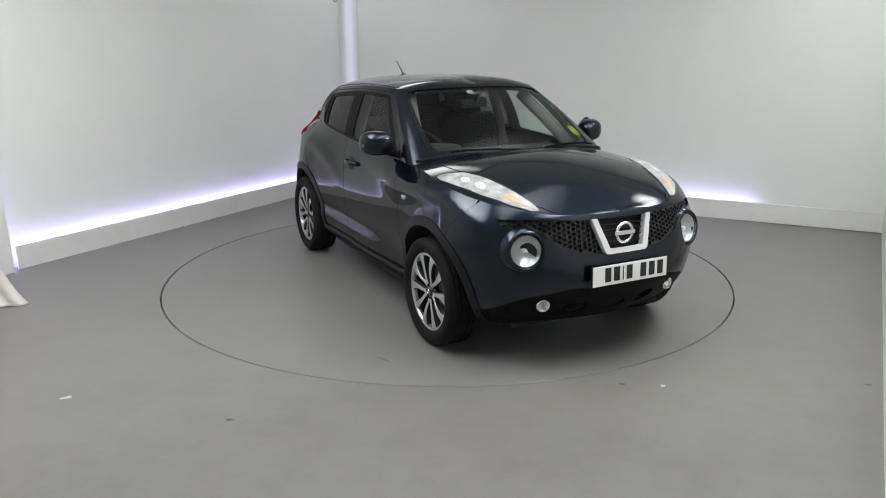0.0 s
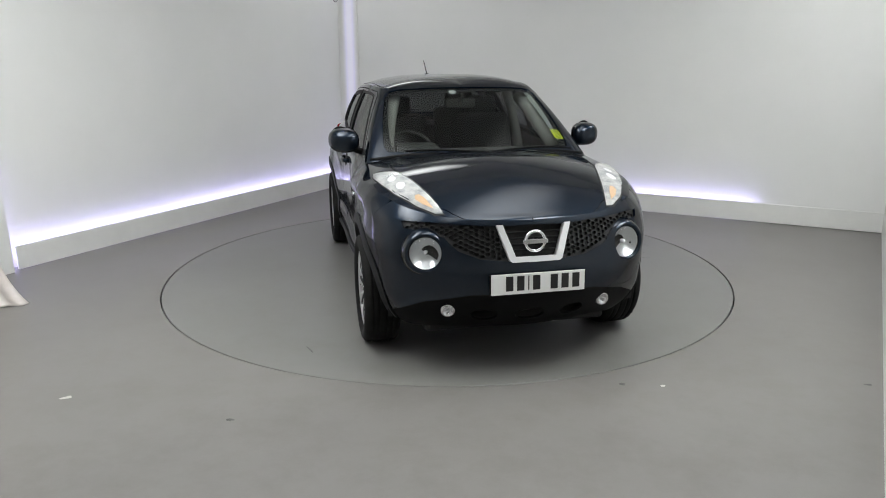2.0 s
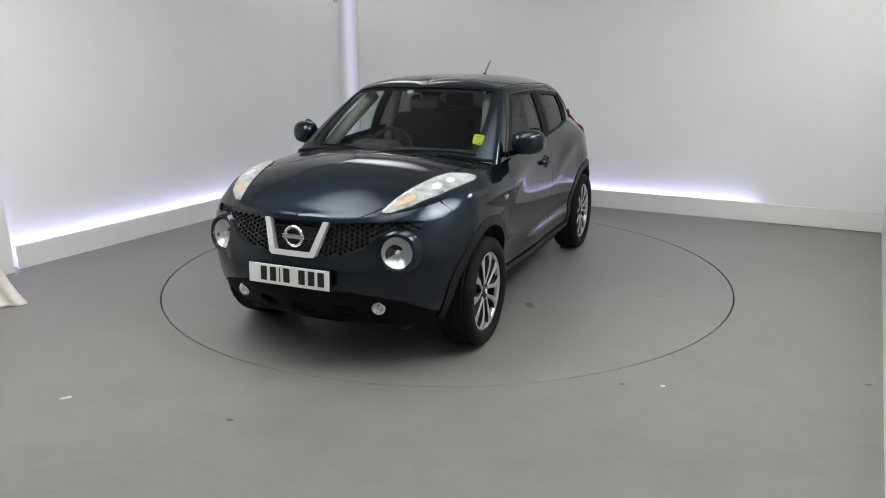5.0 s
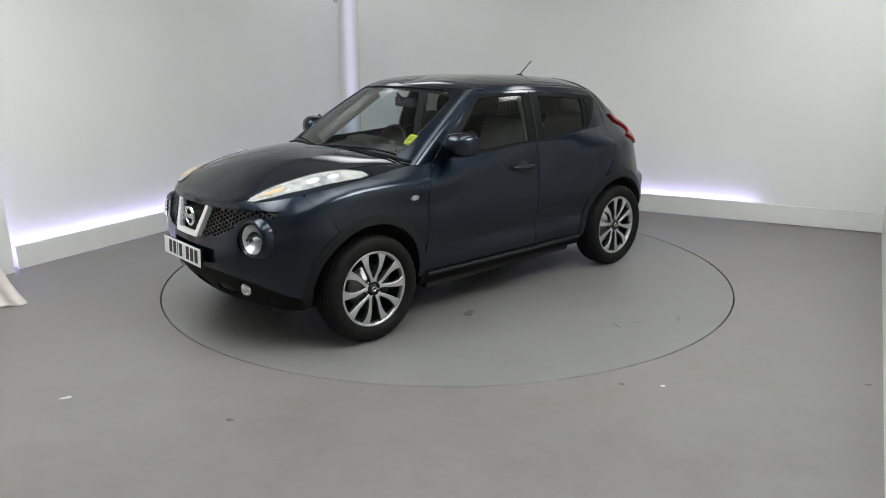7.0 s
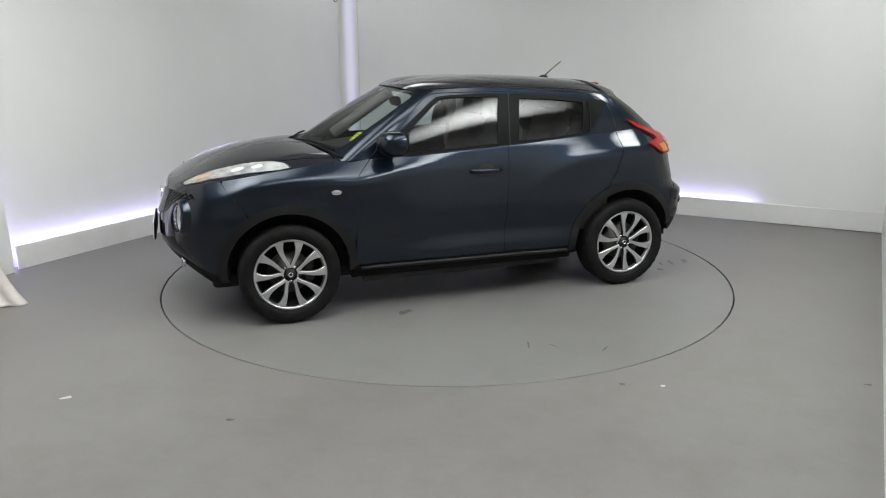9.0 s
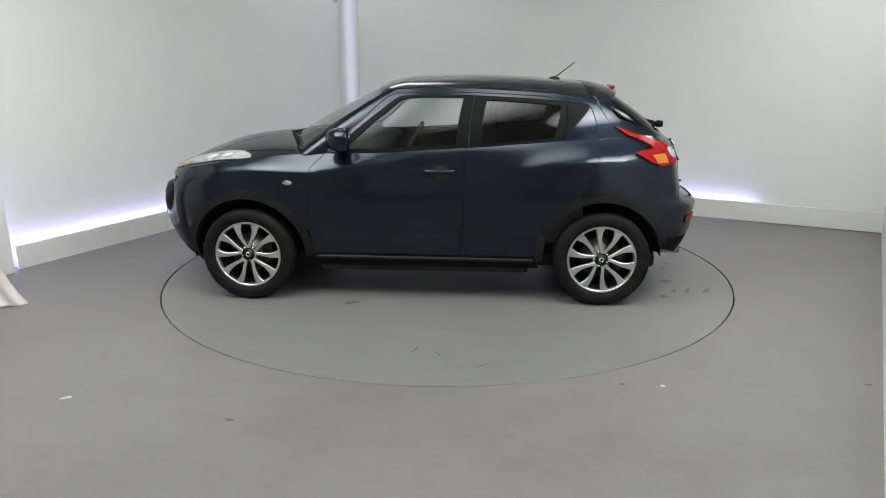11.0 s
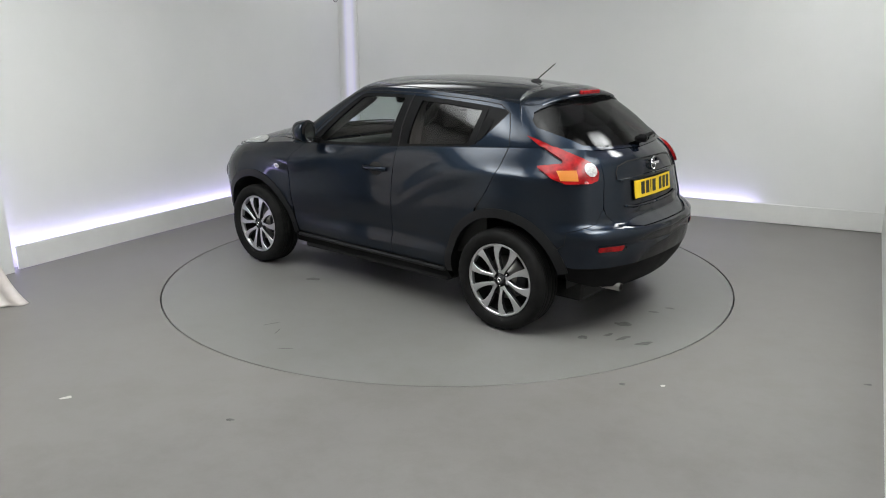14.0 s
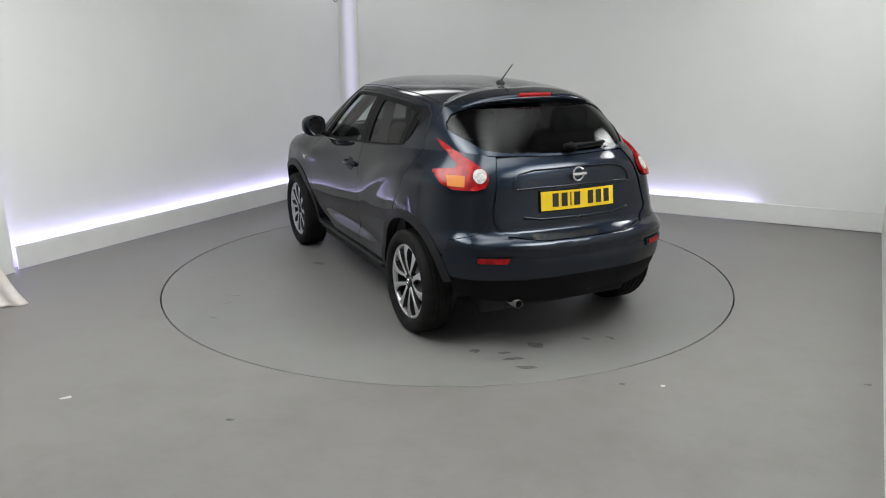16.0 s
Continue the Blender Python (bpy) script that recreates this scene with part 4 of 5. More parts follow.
# near-black sheet added so the mesh openings look shaded
whole("grille_backing", panel_data(lower, [(0, 0.66), (fy(0.5), 0.66), (fy(0.735), 0.82), (fy(0.735), 0.885), (0, 0.88)], (), 0.05, off=-0.045, depth=0), M_SEAL_SHADE, car)
part("grille_surround", mesh_from("grille_surround", *drape([(-0.205, 0.862), (-0.171, 0.862), (-0.112, 0.700), (0.112, 0.700), (0.171, 0.862), (0.205, 0.862), (0.146, 0.682), (0.130, 0.671), (-0.130, 0.671), (-0.146, 0.682)], (1, 0, 0), (0, 0, 0), (0, 1, 0), off=0.014, depth=0.035)), M_SATIN, car, "satin silver V-shaped grille surround")
for z, hw in ((0.732, 0.115), (0.762, 0.127), (0.793, 0.139), (0.824, 0.152)):
    part("grille_slat", mesh_from("grille_slat", *chart_line(lower, [(0.0, z), (hw, z)], 0.0055, off=-0.006)), M_GLOSSBLACK, car)
    part("grille_slat", mesh_from("grille_slat", *flipped(chart_line(lower, [(0.0, z), (hw, z)], 0.0055, off=-0.006))), M_GLOSSBLACK, car)


def badge(x, z, facing, k=1.0):
    """A ring with a bar across it."""
    ring = lathe([(0.046 * k, 0.0), (0.046 * k, 0.010), (0.052 * k, 0.013), (0.061 * k, 0.010), (0.062 * k, 0.0)], 36, "x", (x, 0, z))
    ob = part("badge", mesh_from("badge", *ring), M_CHROME, car, "round chrome badge with a cross bar")
    part("badge_bar", box_bm((0.016, 0.138 * k, 0.026 * k), (x + 0.006 * facing, 0, z), 0.004), M_CHROME, ob)
    return ob


badge(float(lower([(0, 0.778)])[0][0]) + 0.004, 0.778, 1)
rear_x = float(lower([(S_END, 1.052)])[0][0])
badge(rear_x - 0.016, 1.052, -1, 0.72)


def plate(x, y, z, tilt, facing, material, label):
    m = pose(x, y, z, 0, tilt, 0)
    bm = box_bm((0.006, 0.520, 0.111), (0, 0, 0), 0.002)
    bmesh.ops.transform(bm, matrix=m, verts=bm.verts)
    ob = part("number_plate", bm, material, car, label)
    bm = box_bm((0.012, 0.535, 0.117), (-0.009 * facing, 0, -0.003), 0.004)
    bmesh.ops.transform(bm, matrix=m, verts=bm.verts)
    part("plate_holder", bm, M_BLACK, car)
    at = -0.185
    for w in (0.050, 0.050, 0.016, 0.050, 0.0, 0.050, 0.050, 0.050):
        if w:
            bm = box_bm((0.003, w - 0.010, 0.079), (0.0035 * facing, (at + w / 2) * facing, 0.003))
            bmesh.ops.transform(bm, matrix=m, verts=bm.verts)
            part("plate_bar", bm, M_INK, ob)
        at += (w or 0.026) + 0.011
    return ob


plate(2.226, 0.0, 0.569, -3, 1, M_PLATEW, "white front number plate with black bars")


def laid(u0, u1, v0, v1, off, depth):
    """A rectangle laid on the tailgate."""
    return mesh_from("laid", *drape([(u0, v0), (u1, v0), (u1, v1), (u0, v1)], (-1, 0, 0), (0, 0, 0), (0, -1, 0), off=off, depth=depth, step=0.03))


rp = part("number_plate", laid(-0.260, 0.260, 0.850, 0.961, 0.010, 0.005), M_PLATEY, car, "yellow rear number plate with black bars")
part("plate_holder", laid(-0.267, 0.267, 0.842, 0.966, 0.006, 0.012), M_BLACK, car)
at = -0.185
for w in (0.050, 0.050, 0.016, 0.050, 0.0, 0.050, 0.050, 0.050):
    if w:
        part("plate_bar", laid(at, at + w - 0.010, 0.869, 0.948, 0.0125, 0.003), M_INK, rp)
    at += (w or 0.026) + 0.011


# ---- lamps
def shell_at(y, z, front=True):
    hit, n, _, _ = TREE.ray_cast(Vector((3.5 if front else -3.5, y, z)), Vector((-1 if front else 1, 0, 0)), 4)
    return hit, n


lamp_c = Vector(lower([(LAMP_S, LAMP_Z)])[0])


def turned(data, at, out, spin=0.0):
    """Data whose x axis becomes the direction out, moved to at."""
    q = Vector((1, 0, 0)).rotation_difference(Vector(out).normalized()).to_matrix().to_4x4()
    m = Matrix.Translation(at) @ q
    return [tuple(m @ Vector(v)) for v in data[0]], data[1]


LAMP_OUT = Vector((0.965, 0.22, 0.10)).normalized()
dome = [(0.0, 0.040), (0.02, 0.0395), (0.04, 0.037), (0.06, 0.032), (0.078, 0.022), (0.088, 0.008), (0.090, -0.01)]
bowl = [(0.0, -0.042), (0.02, -0.040), (0.045, -0.030), (0.07, -0.012), (0.086, 0.006)]
pod = [(0.084, -0.03), (0.089, 0.012), (0.096, 0.022), (0.106, 0.020), (0.117, 0.006), (0.128, -0.016), (0.135, -0.035)]
lamp_at = lamp_c - LAMP_OUT * 0.018
for side in (0, 1):
    f = (lambda d: flipped(d)) if side else (lambda d: d)
    ob = part("round_headlamp", mesh_from("round_headlamp", *f(turned(lathe(bowl, 40, "x"), lamp_at, LAMP_OUT))), M_REFLECT, car, "round clear front headlamp")
    ln = part("lens", mesh_from("lens", *f(turned(lathe(dome, 40, "x"), lamp_at, LAMP_OUT))), M_LENS, ob)
    ln.visible_shadow = False
    so = ln.modifiers.new("thickness", "SOLIDIFY")
    so.thickness = 0.003
    part("lamp_surround", mesh_from("lamp_surround", *f(turned(lathe(pod, 48, "x"), lamp_at, LAMP_OUT))), M_PAINT, ob, "dark blue lamp surround")
    part("bulb", mesh_from("bulb", *f(turned(lathe([(0.0, -0.002), (0.009, -0.004), (0.013, -0.012), (0.012, -0.04)], 20, "x"), lamp_at, LAMP_OUT))), M_SATIN, ob)
    fog_c = Vector(lower([(fy(0.485), 0.385)])[0])
    fo = Vector((0.97, 0.22, -0.05)).normalized()
    fg = part("fog_lamp", mesh_from("fog_lamp", *f(turned(lathe([(0.0, -0.03), (0.018, -0.02), (0.027, 0.004), (0.034, 0.008), (0.040, -0.004)], 28, "x"), fog_c, fo))), M_CHROME, car, "small round fog lamp")
    part("lens", mesh_from("lens", *f(turned(lathe([(0.0, 0.012), (0.02, 0.010), (0.036, 0.002)], 28, "x"), fog_c, fo))), M_LENS, fg).visible_shadow = False
    head = [(0.467, 2.000), (0.508, 1.990), (0.595, 1.90), (0.682, 1.73), (0.735, 1.56), (0.764, 1.40), (0.758, 1.345), (0.705, 1.36), (0.637, 1.43), (0.587, 1.58), (0.532, 1.78)]
    hl = part("headlight", mesh_from("headlight", *f(drape(head, (0, 0, 1), (0, 0, 0), (0, 1, 0), off=0.004, depth=0.02))), M_LAMPWHITE, car, "slim pale headlight on the wing top")
    rim = [(0.458, 2.014), (0.514, 2.000), (0.604, 1.905), (0.690, 1.735), (0.742, 1.56), (0.770, 1.40), (0.760, 1.330), (0.698, 1.348), (0.628, 1.42), (0.578, 1.58), (0.523, 1.78)]
    part("headlight_seal", mesh_from("headlight_seal", *f(drape(rim, (0, 0, 1), (0, 0, 0), (0, 1, 0), off=0.002, depth=0.01))), M_SEAL_SHADE, hl)
    lens = part("lens", mesh_from("lens", *f(drape(shrink(head, -0.004), (0, 0, 1), (0, 0, 0), (0, 1, 0), off=0.016, depth=0.010))), M_LENS, hl)
    lens.visible_shadow = False
    amber = [(0.512, 1.955), (0.560, 1.905), (0.590, 1.850), (0.585, 1.812), (0.562, 1.815), (0.535, 1.875)]
    part("amber_bulb", mesh_from("amber_bulb", *f(drape(amber, (0, 0, 1), (0, 0, 0), (0, 1, 0), off=0.008, depth=0.006))), M_AMBERBULB, hl, "amber indicator")
    for (u, v, r) in ((0.640, 1.66, 0.026), (0.672, 1.54, 0.024)):
        part("reflector_cup", mesh_from("reflector_cup", *f(drape(circle(u, v, r, 20, ry=r * 1.6), (0, 0, 1), (0, 0, 0), (0, 1, 0), off=0.008, depth=0.006, step=0.015))), M_SATIN, hl)
    # boomerang tail lamp
    tail = [(-0.232, 0.201), (-0.198, 0.185), (-0.080, 0.113), (0.003, 0.069), (0.053, 0.033), (0.066, -0.003), (0.049, -0.047), (0.003, -0.061), (-0.142, -0.063), (-0.205, -0.037), (-0.261, 0.027), (-0.184, 0.039), (-0.126, 0.045), (-0.115, 0.065), (-0.163, 0.117)]
    u0, v0 = 0.196, 1.040
    tail = rounded(tail, 0.012, 2)
    out_t, ac_t = (-0.89, 0.454, 0), (-0.454, -0.89, 0)
    tl = part("tail_light", mesh_from("tail_light", *f(drape([(u0 + a, v0 + b) for a, b in tail], out_t, (0, 0, 0), ac_t, off=0.018, depth=0.03))), M_RED, car, "red boomerang-shaped tail light")
    part("amber_lens", mesh_from("amber_lens", *f(drape([(u0 + a, v0 + b) for a, b in [(-0.165, -0.046), (-0.070, -0.049), (-0.066, 0.010), (-0.172, 0.006)]], out_t, (0, 0, 0), ac_t, off=0.021, depth=0.004))), M_AMBER, tl)
    part("reversing_lens", mesh_from("reversing_lens", *f(drape(circle(u0 + 0.016, v0 + 0.011, 0.036, 28), out_t, (0, 0, 0), ac_t, off=0.024, depth=0.008))), M_CLEAR, tl, "round clear reversing lens")
    part("reflector", mesh_from("reflector", *f(drape(rounded([(-0.665, 0.583), (-0.515, 0.580), (-0.500, 0.612), (-0.665, 0.612)], 0.008, 2), (-1, 0, 0), (0, 0, 0), (0, -1, 0), off=0.012))), M_RED, car, "small red bumper reflector")
    part("reflector_edge", mesh_from("reflector_edge", *f(drape(rounded([(-0.675, 0.572), (-0.49, 0.568), (-0.475, 0.618), (-0.675, 0.620)], 0.010, 2), (-1, 0, 0), (0, 0, 0), (0, -1, 0), off=0.0085))), M_PAINT, car)
    # indicator on the wing
    rp = part("side_repeater", mesh_from("side_repeater", *f(drape(circle(-1.062, 0.866, 0.034, 24, ry=0.018), (0, 1, 0), (0, 0, 0), (-1, 0, 0), off=0.006, depth=0.008, step=0.012))), M_CHROME, car, "oval chrome-edged side repeater")
    part("lens", mesh_from("lens", *f(drape(circle(-1.062, 0.866, 0.018, 16, ry=0.010), (0, 1, 0), (0, 0, 0), (-1, 0, 0), off=0.010, depth=0.004, step=0.008))), M_LAMPWHITE, rp)
    # handles
    # flat dark disc on the door, shade of the recess painted in
    hd = part("handle_recess_shade", mesh_from("handle_recess_shade", *f(drape(circle(0.012, 0.940, 0.062, 28, ry=0.048), (0, 1, 0), (0, 0, 0), (-1, 0, 0), off=0.0025, depth=0.01, step=0.015))), M_SEAL_SHADE, fdoors[side])
    bar = []
    for i in range(11):
        x = -0.118 + 0.225 * i / 10
        hit, n, _, _ = TREE.ray_cast(Vector((x, 2, 0.942)), Vector((0, -1, 0)), 3)
        bar.append((x, hit.y + 0.006 + 0.030 * math.sin(math.pi * i / 10) ** 0.6, 0.944))
    part("door_handle", mesh_from("door_handle", *f(tube(bar, 0.013, 10, flat=1.25))), M_PAINT, fdoors[side], "dark blue pull handle")
    # handle hidden in the rear pillar
    hp = on_side(rounded([(-0.865, 1.185), (-0.905, 1.21), (-0.945, 1.29), (-0.950, 1.33), (-0.895, 1.345), (-0.875, 1.28)], 0.01, 2))
    part("pillar_handle", mesh_from("pillar_handle", *f(panel_data(green, hp, (), 0.02, off=0.004, depth=0.008))), M_BLACK, rdoors[side], "black handle set in the rear pillar")
    edge = on_side([(-0.855, 1.17), (-0.885, 1.39)])
    part("window_bar", mesh_from("window_bar", *f(chart_line(green, edge, 0.007, off=0.0))), M_BLACK, rdoors[side])


# ---- mirrors
def superball(cx, cy, cz, ax, ay, az, e=2.6, n=28, m=18):
    V, F = [], []
    for i in range(m + 1):
        th = -math.pi / 2 + math.pi * i / m
        for j in range(n):
            ph = 2 * math.pi * j / n
            d = [math.cos(th) * math.cos(ph), math.cos(th) * math.sin(ph), math.sin(th)]
            k = sum(abs(c) ** e for c in d) ** (-1 / e)
            V.append((cx + ax * k * d[0], cy + ay * k * d[1], cz + az * k * d[2]))
    for i in range(m):
        for j in range(n):
            F.append((i * n + j, i * n + (j + 1) % n, (i + 1) * n + (j + 1) % n, (i + 1) * n + j))
    return V, F


def mirror_shape():
    V, F = superball(0.0, 0.0, 0.0, 0.108, 0.102, 0.084)
    out = []
    for x, y, z in V:
        if x < -0.03:
            x = -0.03 + (x + 0.03) * 0.18                 # flat towards the rear
        k = 1 - 0.20 * (y + 0.1)                          # lower outside
        x2 = x - 0.28 * y                                 # swept back
        out.append((0.665 + x2, 0.875 + y, 1.165 + z * k))
    return out, F


for side in (0, 1):
    f = (lambda d: flipped(d)) if side else (lambda d: d)
    mo = part("wing_mirror", mesh_from("wing_mirror", *f(mirror_shape())), M_PAINT, car, "dark blue wing mirror")
    part("mirror_foot", mesh_from("mirror_foot", *f(tube([(0.655, 0.73, 1.085), (0.67, 0.765, 1.088), (0.67, 0.80, 1.10), (0.665, 0.83, 1.125)], 0.030, 10, taper=0.022, flat=0.8))), M_GLOSSBLACK, mo)
    gl = lathe([(0.0, 0.0), (0.05, 0.0), (0.066, 0.0), (0.07, 0.002)], 32, "x")
    gl = [(v[0], v[1] * 1.2, v[2] * 0.92) for v in gl[0]], gl[1]
    gl = turned(gl, Vector((0.611, 0.875, 1.165)), Vector((-0.96, -0.25, -0.13)))
    part("mirror_glass", mesh_from("mirror_glass", *f(gl)), M_CHROME, mo, "silvered mirror glass")
    part("mirror_rim", mesh_from("mirror_rim", *f(turned(([(v[0] - 0.004, v[1] * 1.29, v[2] * 1.01) for v in lathe([(0.0, 0.0), (0.07, 0.0), (0.075, -0.004)], 32, "x")[0]], lathe([(0.0, 0.0), (0.07, 0.0), (0.075, -0.004)], 32, "x")[1]), Vector((0.617, 0.875, 1.165)), Vector((-0.96, -0.25, -0.13))))), M_SEAL_SHADE, mo)


# ---- spoiler, brake light, wipers, aerial, exhaust
edge_u = [0.0, 0.22, 0.42, 0.60, 0.74, 0.87, 1.0]
# trailing edge from the middle out and down beside the rear window, and the front edge on the roof
trail = hermite(edge_u, [(-1.285, 0, 1.472), (-1.277, 0.20, 1.466), (-1.252, 0.37, 1.448), (-1.210, 0.482, 1.416), (-1.182, 0.555, 1.368), (-1.180, 0.600, 1.305), (-1.194, 0.628, 1.250)])
lead = hermite(edge_u, [(-1.02, 0, 1.5), (-1.02, 0.20, 1.49), (-1.02, 0.36, 1.47), (-1.04, 0.49, 1.44), (-1.085, 0.562, 1.39), (-1.130, 0.607, 1.32), (-1.180, 0.634, 1.255)])


def spoiler():
    """A lip that carries the roof on over the rear window and down its sides."""
    V, F = [], []
    n, m = 49, 8
    for i in range(n):
        u = -1 + 2 * i / (n - 1)
        sg, k = (1 if u >= 0 else -1), abs(u)
        t, l = Vector(trail(k)), Vector(lead(k))
        hit, nr, _, _ = TREE.find_nearest(l)
        if nr.z < 0:
            nr = -nr
        l = hit + nr * 0.003
        under, nu_, _, _ = TREE.find_nearest(t + Vector((0.03, -0.02 * k, -0.035)))
        lift_ = nr * (0.014 * (1 - k))
        thin = 0.020 * (1 - 0.6 * k)
        back = (t - l).normalized()
        row = [l - nr * 0.01, l, l.lerp(t, 0.35) + lift_, l.lerp(t, 0.75) + lift_ * 0.7, t - back * 0.004, t + Vector((0.004, 0, -thin * 0.6)), t + Vector((0.016, 0, -thin)), under]
        V += [(p.x, p.y * sg, p.z) for p in row]
    for i in range(n - 1):
        for j in range(m - 1):
            F.append((i * m + j, i * m + j + 1, (i + 1) * m + j + 1, (i + 1) * m + j))
    return V, F


sp = part("roof_spoiler", weld("roof_spoiler", spoiler()), M_PAINT, car)
part("brake_light", box_bm((0.03, 0.235, 0.030), (-1.266, 0.0, 1.482), 0.008, Matrix.Rotation(radians(-14), 4, "Y")), M_RED, sp, "red high-level brake light")
arm = []
for y in np.linspace(0.02, -0.30, 9):
    hit, n = shell_at(float(y), 1.185 + 0.03 * (0.02 - float(y)), False)
    arm.append(hit + Vector((-0.022, 0, 0.012)))
wp = part("rear_wiper", mesh_from("rear_wiper", *tube(arm, 0.020, 8, taper=0.010)), M_BLACK, car, "black rear wiper arm")
part("wiper_blade", mesh_from("wiper_blade", *tube([p + Vector((0.012, 0, -0.018)) for p in arm[1:]], 0.006, 6)), M_SEAL_SHADE, wp)
part("wiper_cap", mesh_from("wiper_cap", *lathe([(0.0, -0.05), (0.024, -0.045), (0.028, 0.0)], 20, "x", tuple(arm[1]))), M_BLACK, wp)
for sg, r0, r1 in ((1, ring_r[3] - 0.10, 0.02), (-1, ring_r[2], 0.0)):
    pts = []
    for i in range(10):
        p = green([(r0 + (r1 - r0) * i / 9, 0.030 - 0.012 * i / 9)])[0]
        pts.append((p[0] + 0.012, p[1] * sg, p[2] + 0.014))
    w = part("front_wiper", mesh_from("front_wiper", *tube(pts, 0.007, 6)), M_BLACK, car, "black windscreen wiper")
both("cowl_trim", chart_line(green, [(0.0, 0.012), (ring_r[1], 0.012), (ring_r[2], 0.014), (ring_r[3] - 0.02, 0.02)], 0.014, off=-0.004), M_BLACK, car, "black scuttle trim")
ae = part("aerial", mesh_from("aerial", *tube([(-0.828, 0, 1.540), (-0.875, 0, 1.580), (-0.987, 0, 1.665)], 0.0055, 8, taper=0.0035)), M_SEAL_SHADE, car, "short black roof aerial")
part("aerial_base", mesh_from("aerial_base", *superball(-0.835, 0, 1.538, 0.045, 0.026, 0.024, 2.0, 16, 10)), M_SEAL_SHADE, ae)
ex = part("exhaust_pipe", mesh_from("exhaust_pipe", *[(lambda d: d[k])(lathe([(0.024, 0.0), (0.027, 0.0), (0.027, 0.20), (0.022, 0.20), (0.022, 0.02)], 24, "x", (-1.775, 0.405, 0.305))) for k in (0, 1)]), M_DISC, car, "steel exhaust tip")
M_REDDARK = mat("dull_red_plastic", (0.16, 0.006, 0.006), 0.4)
part("tow_reflector", box_bm((0.02, 0.13, 0.028), (-1.795, -0.03, 0.352), 0.005), M_REDDARK, car, "small red rear fog lamp")
part("silencer", mesh_from("silencer", *tube([(-1.58, 0.45, 0.37), (-1.58, -0.40, 0.37)], 0.075, 16)), M_ALLOYDARK, car)

# pressings on the tailgate
whole("tailgate_seam", chart_line(lower, [(S_END, 1.092), (ry_(0.30), 1.085), (ry_(0.42), 1.065), (ry_(0.455), 1.03), (ry_(0.46), 0.985)], 0.0035), M_SEAL_SHADE, car)
whole("tailgate_ledge", chart_line(lower, [(S_END, 0.988), (ry_(0.30), 0.986), (ry_(0.44), 0.980)], 0.007, off=0.004), M_PAINT, car)
whole("tailgate_ledge", chart_line(lower, [(S_END, 0.800), (ry_(0.28), 0.805), (ry_(0.40), 0.822)], 0.009, off=0.002), M_PAINT, car)


# ---- wheels
def tyre_mesh():
    pr = [(0.234, 0.070), (0.246, 0.092), (0.266, 0.105), (0.290, 0.108), (0.312, 0.104), (0.327, 0.093), (0.332, 0.080)]
    for y in (0.055, 0.022, -0.022, -0.055):
        pr += [(0.334, y + 0.012), (0.334, y + 0.004), (0.326, y + 0.003), (0.326, y - 0.003), (0.334, y - 0.004), (0.334, y - 0.012)]
    pr += [(0.332, -0.080), (0.327, -0.094), (0.312, -0.106), (0.262, -0.110), (0.222, -0.080)]
    V, F = lathe(pr, 72)
    m = len(pr)
    # shoulder blocks
    out = []
    for k, (x, y, z) in enumerate(V):
        i, j = divmod(k, m)
        if j in (5, 6) and i % 2:
            r = 0.985
            x, z = x * r, z * r
        out.append((x, y, z))
    return mesh_from("tyre", out, F)


def spoke_mesh(sg):
    """One curved spoke, of a pair that opens like a petal."""
    V, F = [], []
    rs = [0.046, 0.078, 0.111, 0.149, 0.186, 0.210, 0.228]
    mids = [7.0, 13.5, 18.0, 19.5, 18.5, 17.0, 16.0]
    half = [0.014, 0.0110, 0.0120, 0.0150, 0.0205, 0.0265, 0.034]
    ys = [0.074, 0.078, 0.083, 0.086, 0.087, 0.085, 0.082]
    for r, a, w, y in zip(rs, mids, half, ys):
        c = radians(90) + sg * radians(a)
        rad, tan = (math.cos(c), math.sin(c)), (-math.sin(c), math.cos(c))
        for off, yy in ((-w, y - 0.030), (-w, y - 0.003), (-w + 0.003, y), (w - 0.003, y), (w, y - 0.003), (w, y - 0.030)):
            V.append((rad[0] * r + tan[0] * off, yy, rad[1] * r + tan[1] * off))
    for i in range(len(rs) - 1):
        for j in range(5):
            q = i * 6 + j
            F.append((q, q + 1, q + 7, q + 6))
    me = mesh_from("spoke", V, F, smooth=False)
    me.materials.append(M_ALLOY)
    me.materials.append(M_ALLOYDARK)
    for k, f in enumerate(me.polygons):
        f.material_index = 1 if k % 5 in (0, 4) else 0
    return me


ME_SPOKES = spoke_mesh(1), spoke_mesh(-1)
ME_TYRE = tyre_mesh()
ME_RIM = mesh_from("alloy_rim", *lathe([(0.242, 0.070), (0.242, 0.084), (0.236, 0.088), (0.227, 0.084), (0.222, 0.072), (0.218, 0.02), (0.214, -0.09)], 64))
# barrel and back plate, coloured near-black to shade the gaps between spokes
ME_BARREL = mesh_from("rim_barrel", *lathe([(0.217, 0.060), (0.212, 0.0), (0.215, -0.06), (0.06, -0.07)], 48))
ME_BACK = mesh_from("brake_disc", *lathe([(0.0, 0.012), (0.060, 0.014), (0.062, 0.004), (0.142, 0.004), (0.142, -0.015)], 48))
ME_CAP = mesh_from("hub_cap", *lathe([(0.0, 0.082), (0.020, 0.081), (0.027, 0.078), (0.031, 0.070), (0.034, 0.060), (0.052, 0.056), (0.056, 0.035)], 32))
